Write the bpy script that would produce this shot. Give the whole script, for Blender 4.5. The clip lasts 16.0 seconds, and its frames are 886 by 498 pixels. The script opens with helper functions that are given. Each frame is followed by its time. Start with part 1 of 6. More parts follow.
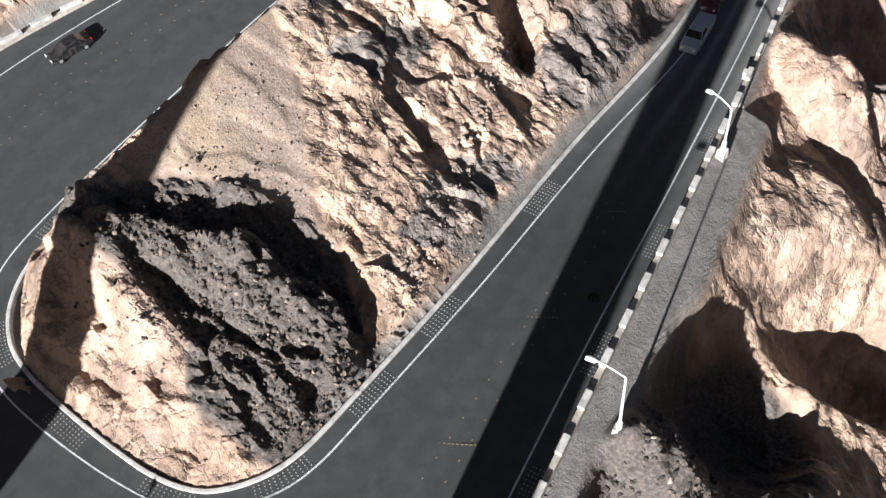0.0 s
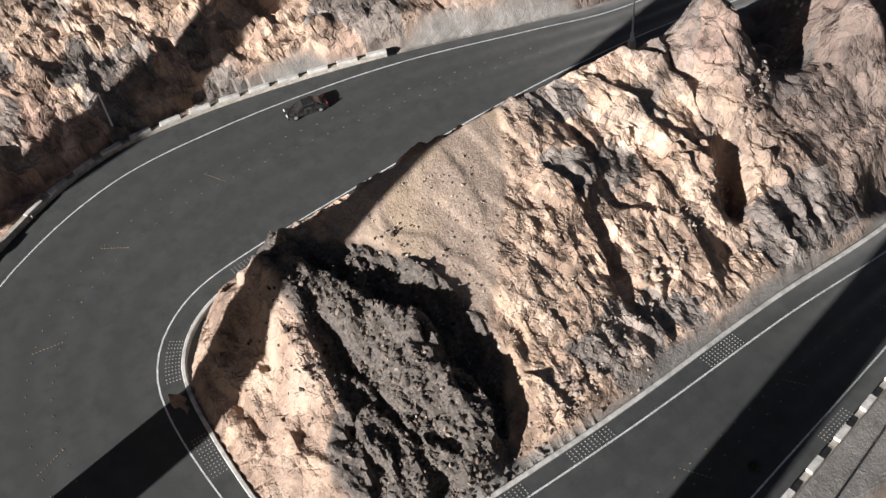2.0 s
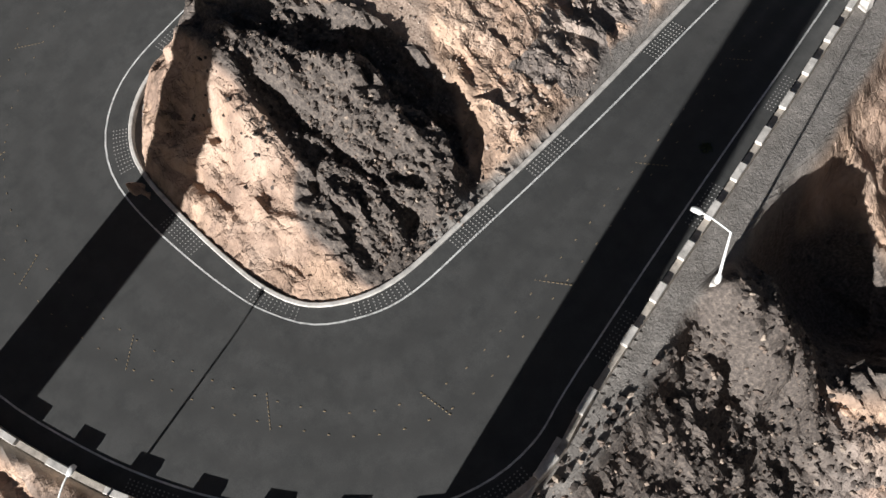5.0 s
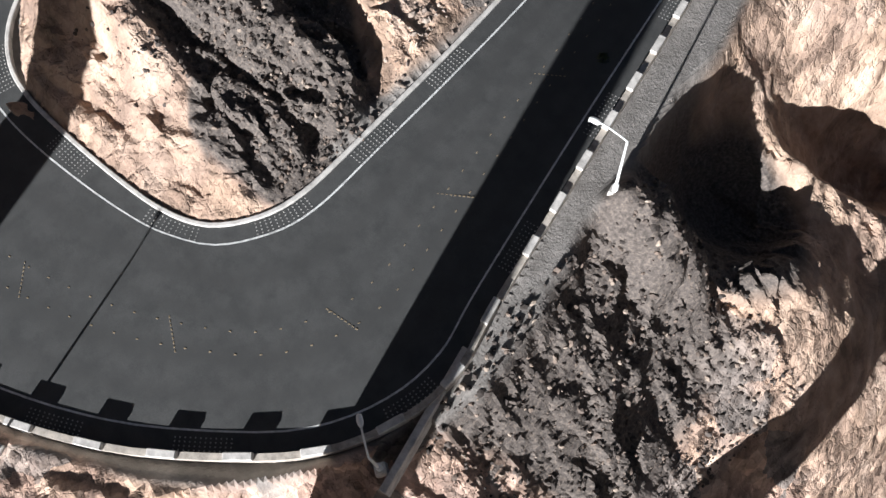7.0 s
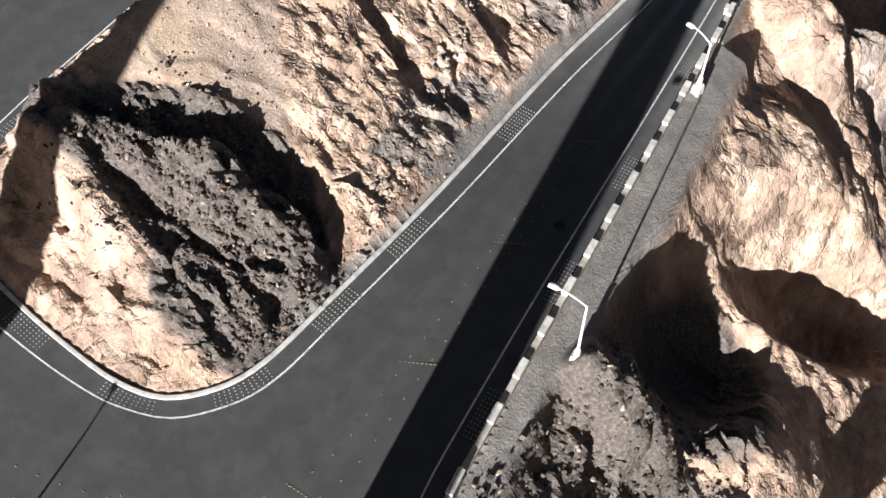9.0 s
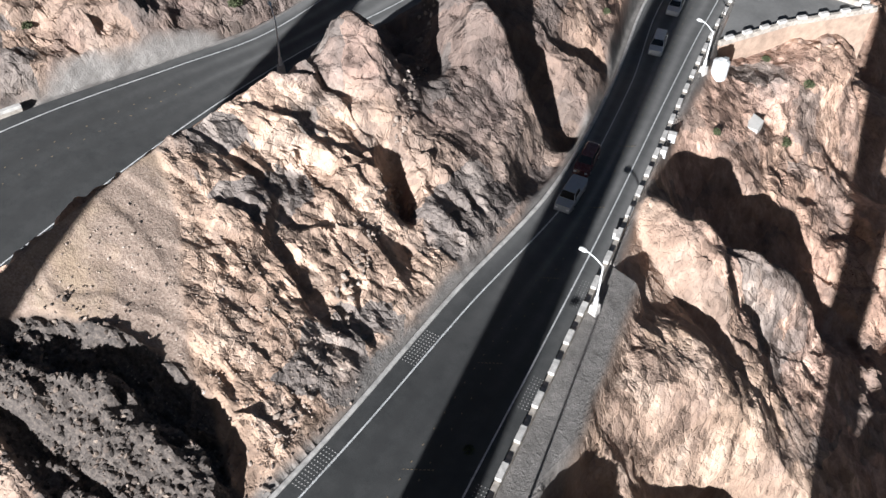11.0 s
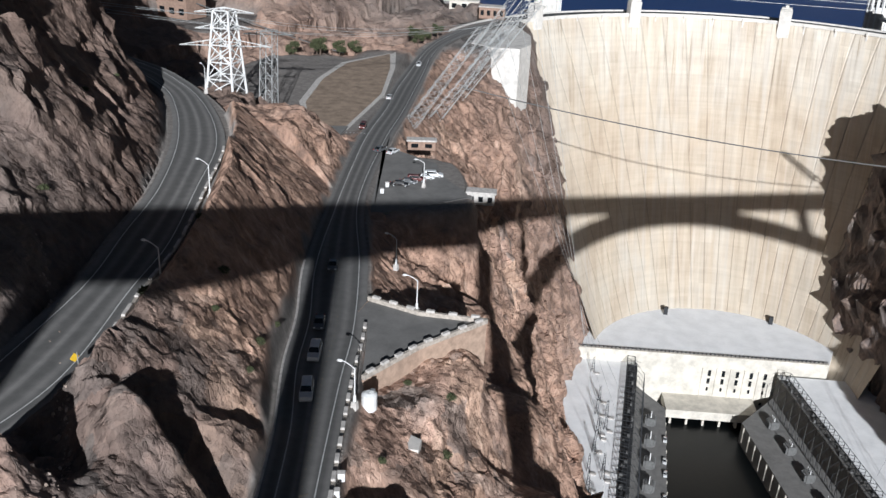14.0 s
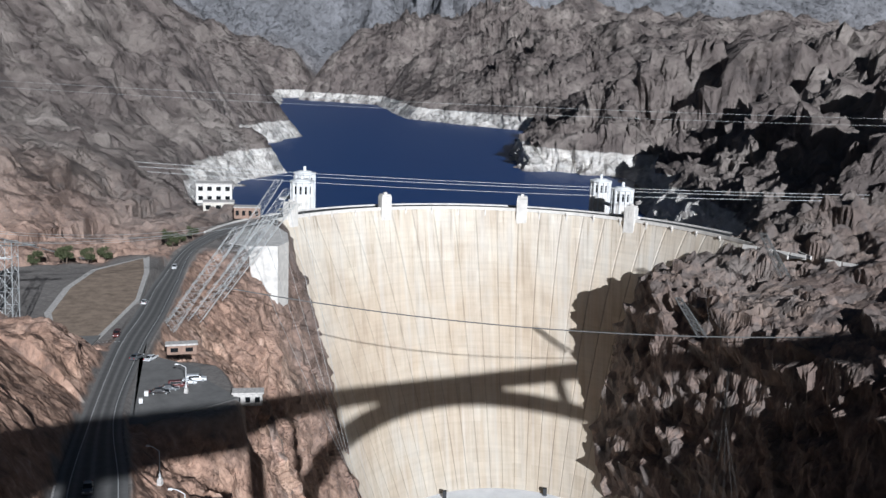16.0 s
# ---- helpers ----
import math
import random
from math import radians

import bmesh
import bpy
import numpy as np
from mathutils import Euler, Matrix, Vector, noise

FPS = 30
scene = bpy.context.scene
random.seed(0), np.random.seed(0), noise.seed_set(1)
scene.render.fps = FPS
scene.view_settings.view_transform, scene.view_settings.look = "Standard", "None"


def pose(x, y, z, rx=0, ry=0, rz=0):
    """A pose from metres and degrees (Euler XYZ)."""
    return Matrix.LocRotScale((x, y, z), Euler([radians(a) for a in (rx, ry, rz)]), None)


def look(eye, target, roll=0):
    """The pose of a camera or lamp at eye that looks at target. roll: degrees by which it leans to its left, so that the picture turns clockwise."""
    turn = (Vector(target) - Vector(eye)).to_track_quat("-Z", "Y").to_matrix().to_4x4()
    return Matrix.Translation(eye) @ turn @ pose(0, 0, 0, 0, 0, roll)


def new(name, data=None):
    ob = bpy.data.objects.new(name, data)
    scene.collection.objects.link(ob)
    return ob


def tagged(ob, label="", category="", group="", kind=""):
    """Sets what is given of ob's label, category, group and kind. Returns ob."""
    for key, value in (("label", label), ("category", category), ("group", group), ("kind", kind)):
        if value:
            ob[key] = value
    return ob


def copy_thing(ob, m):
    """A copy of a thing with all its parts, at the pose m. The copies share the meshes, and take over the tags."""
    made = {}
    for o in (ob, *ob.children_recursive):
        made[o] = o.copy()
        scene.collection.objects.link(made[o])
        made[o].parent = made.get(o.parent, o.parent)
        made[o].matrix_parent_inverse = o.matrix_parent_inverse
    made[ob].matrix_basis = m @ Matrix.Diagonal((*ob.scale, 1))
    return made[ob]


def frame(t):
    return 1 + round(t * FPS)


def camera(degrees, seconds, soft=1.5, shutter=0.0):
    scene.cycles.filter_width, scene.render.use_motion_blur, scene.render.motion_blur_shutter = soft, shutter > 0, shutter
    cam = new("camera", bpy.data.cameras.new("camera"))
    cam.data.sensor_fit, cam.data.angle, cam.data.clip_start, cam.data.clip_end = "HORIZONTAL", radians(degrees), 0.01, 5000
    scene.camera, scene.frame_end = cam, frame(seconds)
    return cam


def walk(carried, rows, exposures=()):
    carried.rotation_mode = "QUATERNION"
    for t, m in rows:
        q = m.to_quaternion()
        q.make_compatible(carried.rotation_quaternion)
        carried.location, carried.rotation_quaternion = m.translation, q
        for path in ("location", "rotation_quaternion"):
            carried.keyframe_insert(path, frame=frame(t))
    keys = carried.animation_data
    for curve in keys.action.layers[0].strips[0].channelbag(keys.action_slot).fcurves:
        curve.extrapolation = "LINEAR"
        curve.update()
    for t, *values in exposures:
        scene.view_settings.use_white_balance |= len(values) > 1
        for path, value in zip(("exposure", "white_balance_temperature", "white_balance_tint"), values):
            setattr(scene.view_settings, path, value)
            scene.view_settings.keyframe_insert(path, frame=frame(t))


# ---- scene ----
# The eye stands at the north parapet of a high arch bridge; z = 0 is the river below the dam.
EXPOSURES = [(0.0, 1.28, 5950, 10), (0.6, 1.26, 6050, 10), (1.5, 1.06, 6150, 10), (3.5, 0.9, 6250, 10), (4.7, 0.9, 6250, 10), (7.0, 1.24, 5900, 10), (7.5, 1.32, 5900, 10), (8.5, 1.4, 5950, 10), (9.7, 1.22, 6250, 10), (11.9, 1.05, 5600, 10), (12.5, 0.98, 5800, 10), (13.5, 0.42, 5800, 10), (14.5, 0.14, 5700, 10), (16.0, 0.15, 5600, 10)]
cam = camera(50.98, 16.0)
EYE = (0.0, 0.0, 272.0)
TURNS = [
    (0.0, 35.21, 5.54, 43.57),
    (0.5, 37.56, 5.66, 49.32),
    (1.0, 40.43, 5.40, 54.00),
    (1.5, 42.70, 4.91, 58.40),
    (2.0, 43.45, 5.40, 60.94),
    (2.5, 42.06, 5.26, 60.99),
    (3.0, 38.36, 6.95, 57.85),
    (3.5, 31.78, 9.36, 53.49),
    (4.0, 30.09, 11.52, 52.91),
    (4.5, 28.03, 10.61, 51.75),
    (4.7, 27.08, 9.84, 51.36),
    (6.8, 21.28, 4.59, 46.69),
    (7.0, 20.28, 3.99, 46.85),
    (7.5, 21.22, 3.25, 45.48),
    (8.0, 24.53, 2.97, 44.81),
    (8.5, 27.00, 3.41, 45.46),
    (9.0, 30.47, 2.25, 45.07),
    (9.5, 35.12, 0.52, 44.14),
    (9.7, 37.37, 0.16, 43.83),
    (11.8, 49.84, -1.29, 34.94),
    (12.0, 52.08, -1.53, 32.94),
    (12.5, 55.80, -1.71, 27.93),
    (13.0, 58.71, -3.31, 23.52),
    (13.5, 62.11, -3.58, 19.36),
    (14.0, 66.56, -2.47, 16.00),
    (14.5, 69.81, -2.09, 11.77),
    (15.0, 74.68, -2.60, 8.48),
    (15.5, 77.26, -1.28, 4.57),
    (16.0, 79.01, -2.23, 0.95),
]
walk(cam, [(r[0], pose(*EYE, *r[1:])) for r in TURNS], EXPOSURES)


# ---- light ----
SUN_AZ, SUN_EL = 161.6, 20.4      # compass of the sun, from +y towards +x
world = bpy.data.worlds.new("sky")
scene.world = world
world.use_nodes = True
_nt = world.node_tree
_sky = _nt.nodes.new("ShaderNodeTexSky")
_sky.sky_type, _sky.sun_disc = "NISHITA", False
_sky.sun_elevation, _sky.sun_rotation = radians(SUN_EL), radians(SUN_AZ)
_nt.links.new(_sky.outputs[0], _nt.nodes["Background"].inputs[0])
_nt.nodes["Background"].inputs[1].default_value = 0.0135
_l = bpy.data.lights.new("sun", "SUN")
_l.energy, _l.angle, _l.color = 5.0, radians(0.53), (1.0, 0.965, 0.915)
sun = new("sun", _l)
_d = Vector((math.sin(radians(SUN_AZ)) * math.cos(radians(SUN_EL)), math.cos(radians(SUN_AZ)) * math.cos(radians(SUN_EL)), math.sin(radians(SUN_EL))))
sun.matrix_world = look(_d * 300, (0, 0, 0))


# ---- materials ----
def mat(name, rough=0.8, metal=0.0, spec=0.3):
    m = bpy.data.materials.new(name)
    m.use_nodes = True
    b = m.node_tree.nodes["Principled BSDF"]
    b.inputs["Roughness"].default_value, b.inputs["Metallic"].default_value = rough, metal
    b.inputs["Specular IOR Level"].default_value = spec
    return m, m.node_tree, b


def node(nt, kind, **sets):
    n = nt.nodes.new(kind)
    for k, v in sets.items():
        n.inputs[k].default_value = v
    return n


def coords(nt, stretch=(1, 1, 1), turn=(0, 0, 0)):
    c = nt.nodes.new("ShaderNodeNewGeometry")
    mp = nt.nodes.new("ShaderNodeMapping")
    mp.inputs["Scale"].default_value, mp.inputs["Rotation"].default_value = stretch, turn
    nt.links.new(c.outputs["Position"], mp.inputs["Vector"])
    return mp.outputs[0]


def fbm(nt, vec, scale, detail=6.0, rough=0.6, warp=0.0):
    n = node(nt, "ShaderNodeTexNoise", Scale=scale, Detail=detail, Roughness=rough, Distortion=warp)
    nt.links.new(vec, n.inputs["Vector"])
    return n.outputs["Fac"]


def ramp(nt, fac, stops):
    r = nt.nodes.new("ShaderNodeValToRGB")
    while len(r.color_ramp.elements) < len(stops):
        r.color_ramp.elements.new(0.5)
    for e, (p, c) in zip(r.color_ramp.elements, stops):
        e.position, e.color = p, (c if len(c) == 4 else (*c, 1))
    nt.links.new(fac, r.inputs[0])
    return r.outputs[0]


def mix(nt, fac, a, b, blend="MIX"):
    m = nt.nodes.new("ShaderNodeMix")
    m.data_type, m.blend_type = "RGBA", blend
    for sock, v in ((m.inputs[0], fac), (m.inputs[6], a), (m.inputs[7], b)):
        if isinstance(v, bpy.types.NodeSocket):
            nt.links.new(v, sock)
        elif isinstance(v, (int, float)):
            sock.default_value = v
        else:
            sock.default_value = (*v, 1) if len(v) == 3 else v
    return m.outputs[2]


def bump(nt, b, fac, strength, dist):
    n = node(nt, "ShaderNodeBump", Strength=strength, Distance=dist)
    nt.links.new(fac, n.inputs["Height"])
    nt.links.new(n.outputs[0], b.inputs["Normal"])


def attr(nt, name):
    a = nt.nodes.new("ShaderNodeAttribute")
    a.attribute_name = name
    return a.outputs["Fac"]


def plain(name, colour, rough=0.7, metal=0.0, vary=0.12, scale=1.5, relief=0.0):
    """A painted, metal or cast surface with a little grain and dirt."""
    m, nt, b = mat(name, rough, metal)
    v = coords(nt)
    n1, n2 = fbm(nt, v, scale, 5), fbm(nt, v, scale * 9, 3)
    dark = tuple(c * (1 - 2.2 * vary) for c in colour)
    light = tuple(min(1, c * (1 + vary)) for c in colour)
    c = ramp(nt, n1, [(0.3, dark), (0.62, light)])
    c = mix(nt, 0.25, c, ramp(nt, n2, [(0.35, dark), (0.7, light)]))
    nt.links.new(c, b.inputs["Base Color"])
    if relief:
        bump(nt, b, n2, 0.5, relief)
    return m


def warped(nt, vec, scale, amount):
    n = node(nt, "ShaderNodeTexNoise", Scale=scale, Detail=4.0)
    nt.links.new(vec, n.inputs["Vector"])
    m = nt.nodes.new("ShaderNodeVectorMath")
    m.operation = "MULTIPLY_ADD"
    m.inputs[1].default_value = (amount, amount, amount)
    nt.links.new(n.outputs["Color"], m.inputs[0])
    nt.links.new(vec, m.inputs[2])
    return m.outputs[0]


def cells(nt, vec, scale, feature="F1"):
    v = nt.nodes.new("ShaderNodeTexVoronoi")
    v.feature = feature
    v.inputs["Scale"].default_value = scale
    nt.links.new(vec, v.inputs["Vector"])
    if feature == "DISTANCE_TO_EDGE":
        return v.outputs["Distance"]
    s = nt.nodes.new("ShaderNodeSeparateColor")
    nt.links.new(v.outputs["Color"], s.inputs[0])
    return s.outputs[0]


def tilted(nt, vec, scale):
    """Height of a surface broken into cells, each a plane with a tilt of its own."""
    t = nt.nodes.new("ShaderNodeTexVoronoi")
    t.inputs["Scale"].default_value = scale
    nt.links.new(vec, t.inputs["Vector"])
    off = nt.nodes.new("ShaderNodeVectorMath")
    off.operation = "SUBTRACT"
    nt.links.new(vec, off.inputs[0])
    nt.links.new(t.outputs["Position"], off.inputs[1])
    lean = nt.nodes.new("ShaderNodeVectorMath")
    lean.operation, lean.inputs[1].default_value = "SUBTRACT", (0.5, 0.5, 0.5)
    nt.links.new(t.outputs["Color"], lean.inputs[0])
    dot = nt.nodes.new("ShaderNodeVectorMath")
    dot.operation = "DOT_PRODUCT"
    nt.links.new(off.outputs[0], dot.inputs[0])
    nt.links.new(lean.outputs[0], dot.inputs[1])
    return dot.outputs["Value"], t.outputs["Color"]


def rock_material():
    m, nt, b = mat("desert_rock", 0.9, 0, 0.15)
    v = coords(nt)
    vs = coords(nt, (1, 1, 0.6), (0.25, 0.3, 0.6))
    vw = warped(nt, vs, 0.25, 5.0)
    vf = warped(nt, vs, 0.9, 1.4)
    big, mid, fine, grit = fbm(nt, v, 0.035, 5, 0.55, 0.6), fbm(nt, vs, 0.22, 8, 0.68, 0.5), fbm(nt, vs, 0.9, 7, 0.68, 0.4), fbm(nt, v, 5.0, 4, 0.6)
    patch, chip = cells(nt, vw, 0.16), cells(nt, vf, 0.6)
    warm = ramp(nt, mid, [(0.3, (0.22, 0.165, 0.125)), (0.43, (0.40, 0.29, 0.22)), (0.55, (0.53, 0.395, 0.305)), (0.72, (0.64, 0.51, 0.415))])
    grey = ramp(nt, mid, [(0.28, (0.095, 0.085, 0.08)), (0.5, (0.215, 0.19, 0.175)), (0.7, (0.37, 0.325, 0.29))])
    pink = ramp(nt, mid, [(0.3, (0.24, 0.17, 0.14)), (0.5, (0.42, 0.30, 0.245)), (0.7, (0.58, 0.45, 0.38))])
    c = mix(nt, ramp(nt, big, [(0.46, (0, 0, 0)), (0.56, (1, 1, 1))]), warm, pink)
    tone = mix(nt, 0.5, patch, fbm(nt, v, 0.11, 5, 0.6))
    c = mix(nt, ramp(nt, tone, [(0.5, (0, 0, 0)), (0.62, (1, 1, 1))]), c, grey)
    c = mix(nt, 0.55, c, ramp(nt, chip, [(0.0, (0.55, 0.54, 0.53)), (0.4, (0.9, 0.88, 0.86)), (1.0, (1.25, 1.2, 1.15))]), "MULTIPLY")
    c = mix(nt, 0.5, c, ramp(nt, fine, [(0.3, (0.5, 0.48, 0.47)), (0.47, (1.0, 0.98, 0.97)), (0.7, (1.4, 1.36, 1.32))]), "MULTIPLY")
    slab_h, slab_c = tilted(nt, vs, 0.4)
    chip_h, chip_c = tilted(nt, vf, 1.15)
    c = mix(nt, 0.8, c, ramp(nt, slab_c, [(0.2, (0.68, 0.655, 0.64)), (0.5, (1.0, 0.98, 0.96)), (0.8, (1.25, 1.22, 1.19))]), "MULTIPLY")
    c = mix(nt, 0.7, c, ramp(nt, chip_c, [(0.2, (0.75, 0.73, 0.71)), (0.5, (1.0, 0.99, 0.98)), (0.8, (1.2, 1.18, 1.16))]), "MULTIPLY")
    red = ramp(nt, fbm(nt, v, 0.2, 8, 0.66, 0.5), [(0.3, (0.14, 0.095, 0.078)), (0.45, (0.34, 0.217, 0.158)), (0.58, (0.48, 0.312, 0.228)), (0.7, (0.60, 0.44, 0.345))])
    red = mix(nt, 0.45, red, ramp(nt, fine, [(0.3, (0.35, 0.33, 0.32)), (0.5, (0.95, 0.93, 0.9)), (0.7, (1.3, 1.27, 1.22))]), "MULTIPLY")
    redk = nt.nodes.new("ShaderNodeMath")
    redk.operation = "MULTIPLY"
    redk.inputs[1].default_value = 0.85
    nt.links.new(attr(nt, "red"), redk.inputs[0])
    c = mix(nt, redk.outputs[0], c, red)
    # dark brown rock, toned down further for the shade on the east wall
    umber = ramp(nt, fbm(nt, vs, 0.12, 8, 0.66, 0.5), [(0.3, (0.045, 0.038, 0.035)), (0.48, (0.10, 0.08, 0.071)), (0.6, (0.165, 0.125, 0.108)), (0.75, (0.27, 0.215, 0.185))])
    c = mix(nt, attr(nt, "umber"), c, umber)
    tank = nt.nodes.new("ShaderNodeMath")
    tank.operation, tank.inputs[1].default_value = "MULTIPLY", 0.9
    nt.links.new(attr(nt, "tan"), tank.inputs[0])
    c = mix(nt, tank.outputs[0], c, mix(nt, 0.45, mix(nt, ramp(nt, patch, [(0.2, (0.05, 0.05, 0.05)), (0.8, (0.5, 0.5, 0.5))]), warm, pink), ramp(nt, chip, [(0.0, (0.36, 0.315, 0.26)), (0.4, (0.66, 0.59, 0.495)), (1.0, (0.92, 0.82, 0.69))]), "MULTIPLY"))
    ashk = nt.nodes.new("ShaderNodeMath")
    ashk.operation, ashk.inputs[1].default_value = "MULTIPLY", 0.5
    nt.links.new(attr(nt, "ash"), ashk.inputs[0])
    c = mix(nt, ashk.outputs[0], c, mix(nt, 0.5, grey, ramp(nt, chip, [(0.0, (0.55, 0.54, 0.53)), (0.4, (0.9, 0.88, 0.86)), (1.0, (1.25, 1.2, 1.15))]), "MULTIPLY"))
    scree = ramp(nt, grit, [(0.3, (0.23, 0.17, 0.135)), (0.5, (0.36, 0.27, 0.212)), (0.68, (0.48, 0.38, 0.305))])
    ochre = ramp(nt, fine, [(0.3, (0.30, 0.215, 0.16)), (0.55, (0.43, 0.32, 0.225)), (0.7, (0.5, 0.39, 0.285))])
    scree = mix(nt, ramp(nt, fbm(nt, vs, 0.12, 4), [(0.47, (0, 0, 0)), (0.6, (1, 1, 1))]), scree, ochre)
    c = mix(nt, attr(nt, "scree"), c, scree)
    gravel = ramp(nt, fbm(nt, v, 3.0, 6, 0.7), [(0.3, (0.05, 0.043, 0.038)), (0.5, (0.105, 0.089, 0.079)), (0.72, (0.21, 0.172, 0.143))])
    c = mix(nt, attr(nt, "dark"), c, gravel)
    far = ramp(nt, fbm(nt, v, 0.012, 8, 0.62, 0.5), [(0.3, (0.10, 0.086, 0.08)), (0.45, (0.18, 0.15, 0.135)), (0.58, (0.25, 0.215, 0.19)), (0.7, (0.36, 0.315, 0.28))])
    # distant haze is painted into the farthest range as a pale bluish grey
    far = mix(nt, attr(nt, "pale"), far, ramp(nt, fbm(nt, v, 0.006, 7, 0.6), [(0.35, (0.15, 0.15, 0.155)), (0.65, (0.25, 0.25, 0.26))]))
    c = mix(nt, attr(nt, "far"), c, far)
    ring = ramp(nt, fbm(nt, coords(nt, (1, 1, 2.5)), 0.06, 8, 0.65), [(0.3, (0.42, 0.38, 0.34)), (0.5, (0.72, 0.68, 0.62)), (0.7, (0.85, 0.82, 0.77))])
    at_ = nt.nodes.new("ShaderNodeSeparateXYZ")
    nt.links.new(v, at_.inputs[0])
    level = nt.nodes.new("ShaderNodeMath")
    level.operation, level.inputs[1].default_value = "MULTIPLY_ADD", 9.0
    nt.links.new(fbm(nt, v, 0.05, 5, 0.6), level.inputs[0])
    nt.links.new(at_.outputs[2], level.inputs[2])
    wash = nt.nodes.new("ShaderNodeMapRange")
    wash.inputs[1].default_value, wash.inputs[2].default_value, wash.inputs[3].default_value, wash.inputs[4].default_value = 171.0, 173.0, 1.0, 0.0
    nt.links.new(level.outputs[0], wash.inputs[0])
    lap = nt.nodes.new("ShaderNodeMath")
    lap.operation = "MULTIPLY"
    nt.links.new(wash.outputs[0], lap.inputs[0])
    nt.links.new(attr(nt, "ring"), lap.inputs[1])
    c = mix(nt, lap.outputs[0], c, ring)
    pave = ramp(nt, fbm(nt, v, 0.8, 6, 0.6), [(0.3, (0.17, 0.155, 0.14)), (0.6, (0.25, 0.23, 0.21)), (0.75, (0.33, 0.30, 0.27))])
    c = mix(nt, attr(nt, "pave"), c, pave)
    nt.links.new(c, b.inputs["Base Color"])
    joints = node(nt, "ShaderNodeBump", Strength=0.3, Distance=0.5)
    nt.links.new(mix(nt, 0.5, ramp(nt, cells(nt, vw, 0.27, "DISTANCE_TO_EDGE"), [(0.0, (0, 0, 0)), (0.05, (1, 1, 1))]), ramp(nt, cells(nt, vf, 0.7, "DISTANCE_TO_EDGE"), [(0.0, (0, 0, 0)), (0.06, (1, 1, 1))])), joints.inputs["Height"])
    near = node(nt, "ShaderNodeBump", Strength=0.42, Distance=0.5)
    nt.links.new(mix(nt, 0.4, fine, grit), near.inputs["Height"])
    chips = node(nt, "ShaderNodeBump", Strength=0.75, Distance=1.0)
    total = nt.nodes.new("ShaderNodeMath")
    total.operation = "ADD"
    nt.links.new(slab_h, total.inputs[0])
    nt.links.new(chip_h, total.inputs[1])
    nt.links.new(total.outputs[0], chips.inputs["Height"])
    still = nt.nodes.new("ShaderNodeMath")
    still.operation, still.inputs[0].default_value, still.use_clamp = "SUBTRACT", 0.4, True
    nt.links.new(mix(nt, 1.0, mix(nt, 1.0, attr(nt, "scree"), attr(nt, "dark"), "ADD"), mix(nt, 1.0, attr(nt, "far"), attr(nt, "pave"), "ADD"), "ADD"), still.inputs[1])
    loose = nt.nodes.new("ShaderNodeMath")
    loose.operation, loose.inputs[0].default_value, loose.use_clamp = "SUBTRACT", 0.6, True
    nt.links.new(still.inputs[1].links[0].from_socket, loose.inputs[1])
    nt.links.new(loose.outputs[0], chips.inputs["Strength"])
    nt.links.new(still.outputs[0], joints.inputs["Strength"])
    nt.links.new(joints.outputs[0], chips.inputs["Normal"])
    nt.links.new(chips.outputs[0], near.inputs["Normal"])
    gully = node(nt, "ShaderNodeBump", Distance=16.0)
    nt.links.new(attr(nt, "far"), gully.inputs["Strength"])
    nt.links.new(fbm(nt, coords(nt, (1, 1, 0.85)), 0.028, 11, 0.68, 0.3), gully.inputs["Height"])
    crag = node(nt, "ShaderNodeBump", Distance=1.0)
    nt.links.new(attr(nt, "far"), crag.inputs["Strength"])
    ridge = nt.nodes.new("ShaderNodeMath")
    ridge.operation = "ADD"
    vb = warped(nt, v, 0.02, 18.0)
    nt.links.new(tilted(nt, vb, 0.035)[0], ridge.inputs[0])
    nt.links.new(tilted(nt, vb, 0.11)[0], ridge.inputs[1])
    nt.links.new(ridge.outputs[0], crag.inputs["Height"])
    nt.links.new(near.outputs[0], crag.inputs["Normal"])
    nt.links.new(crag.outputs[0], gully.inputs["Normal"])
    nt.links.new(gully.outputs[0], b.inputs["Normal"])
    return m


def asphalt_material():
    m, nt, b = mat("asphalt", 0.85, 0, 0.25)
    v = coords(nt)
    fine, mid, big = fbm(nt, v, 14.0, 3, 0.7), fbm(nt, v, 0.6, 6, 0.6), fbm(nt, v, 0.08, 4)
    c = ramp(nt, mid, [(0.3, (0.049, 0.05, 0.049)), (0.6, (0.07, 0.07, 0.068))])
    c = mix(nt, 0.5, c, ramp(nt, fine, [(0.3, (0.6, 0.6, 0.6)), (0.7, (1.25, 1.25, 1.25))]), "MULTIPLY")
    # wheel tracks: polished darker bands across the ribbon
    w = attr(nt, "track")
    c = mix(nt, w, c, mix(nt, 0.5, (0.042, 0.042, 0.041), (0.06, 0.06, 0.058)))
    c = mix(nt, attr(nt, "worn"), c, mix(nt, 0.4, (0.27, 0.262, 0.245), ramp(nt, mid, [(0.3, (0.10, 0.10, 0.10)), (0.7, (0.25, 0.24, 0.23))])))
    nt.links.new(c, b.inputs["Base Color"])
    bump(nt, b, fine, 0.3, 0.02)
    return m


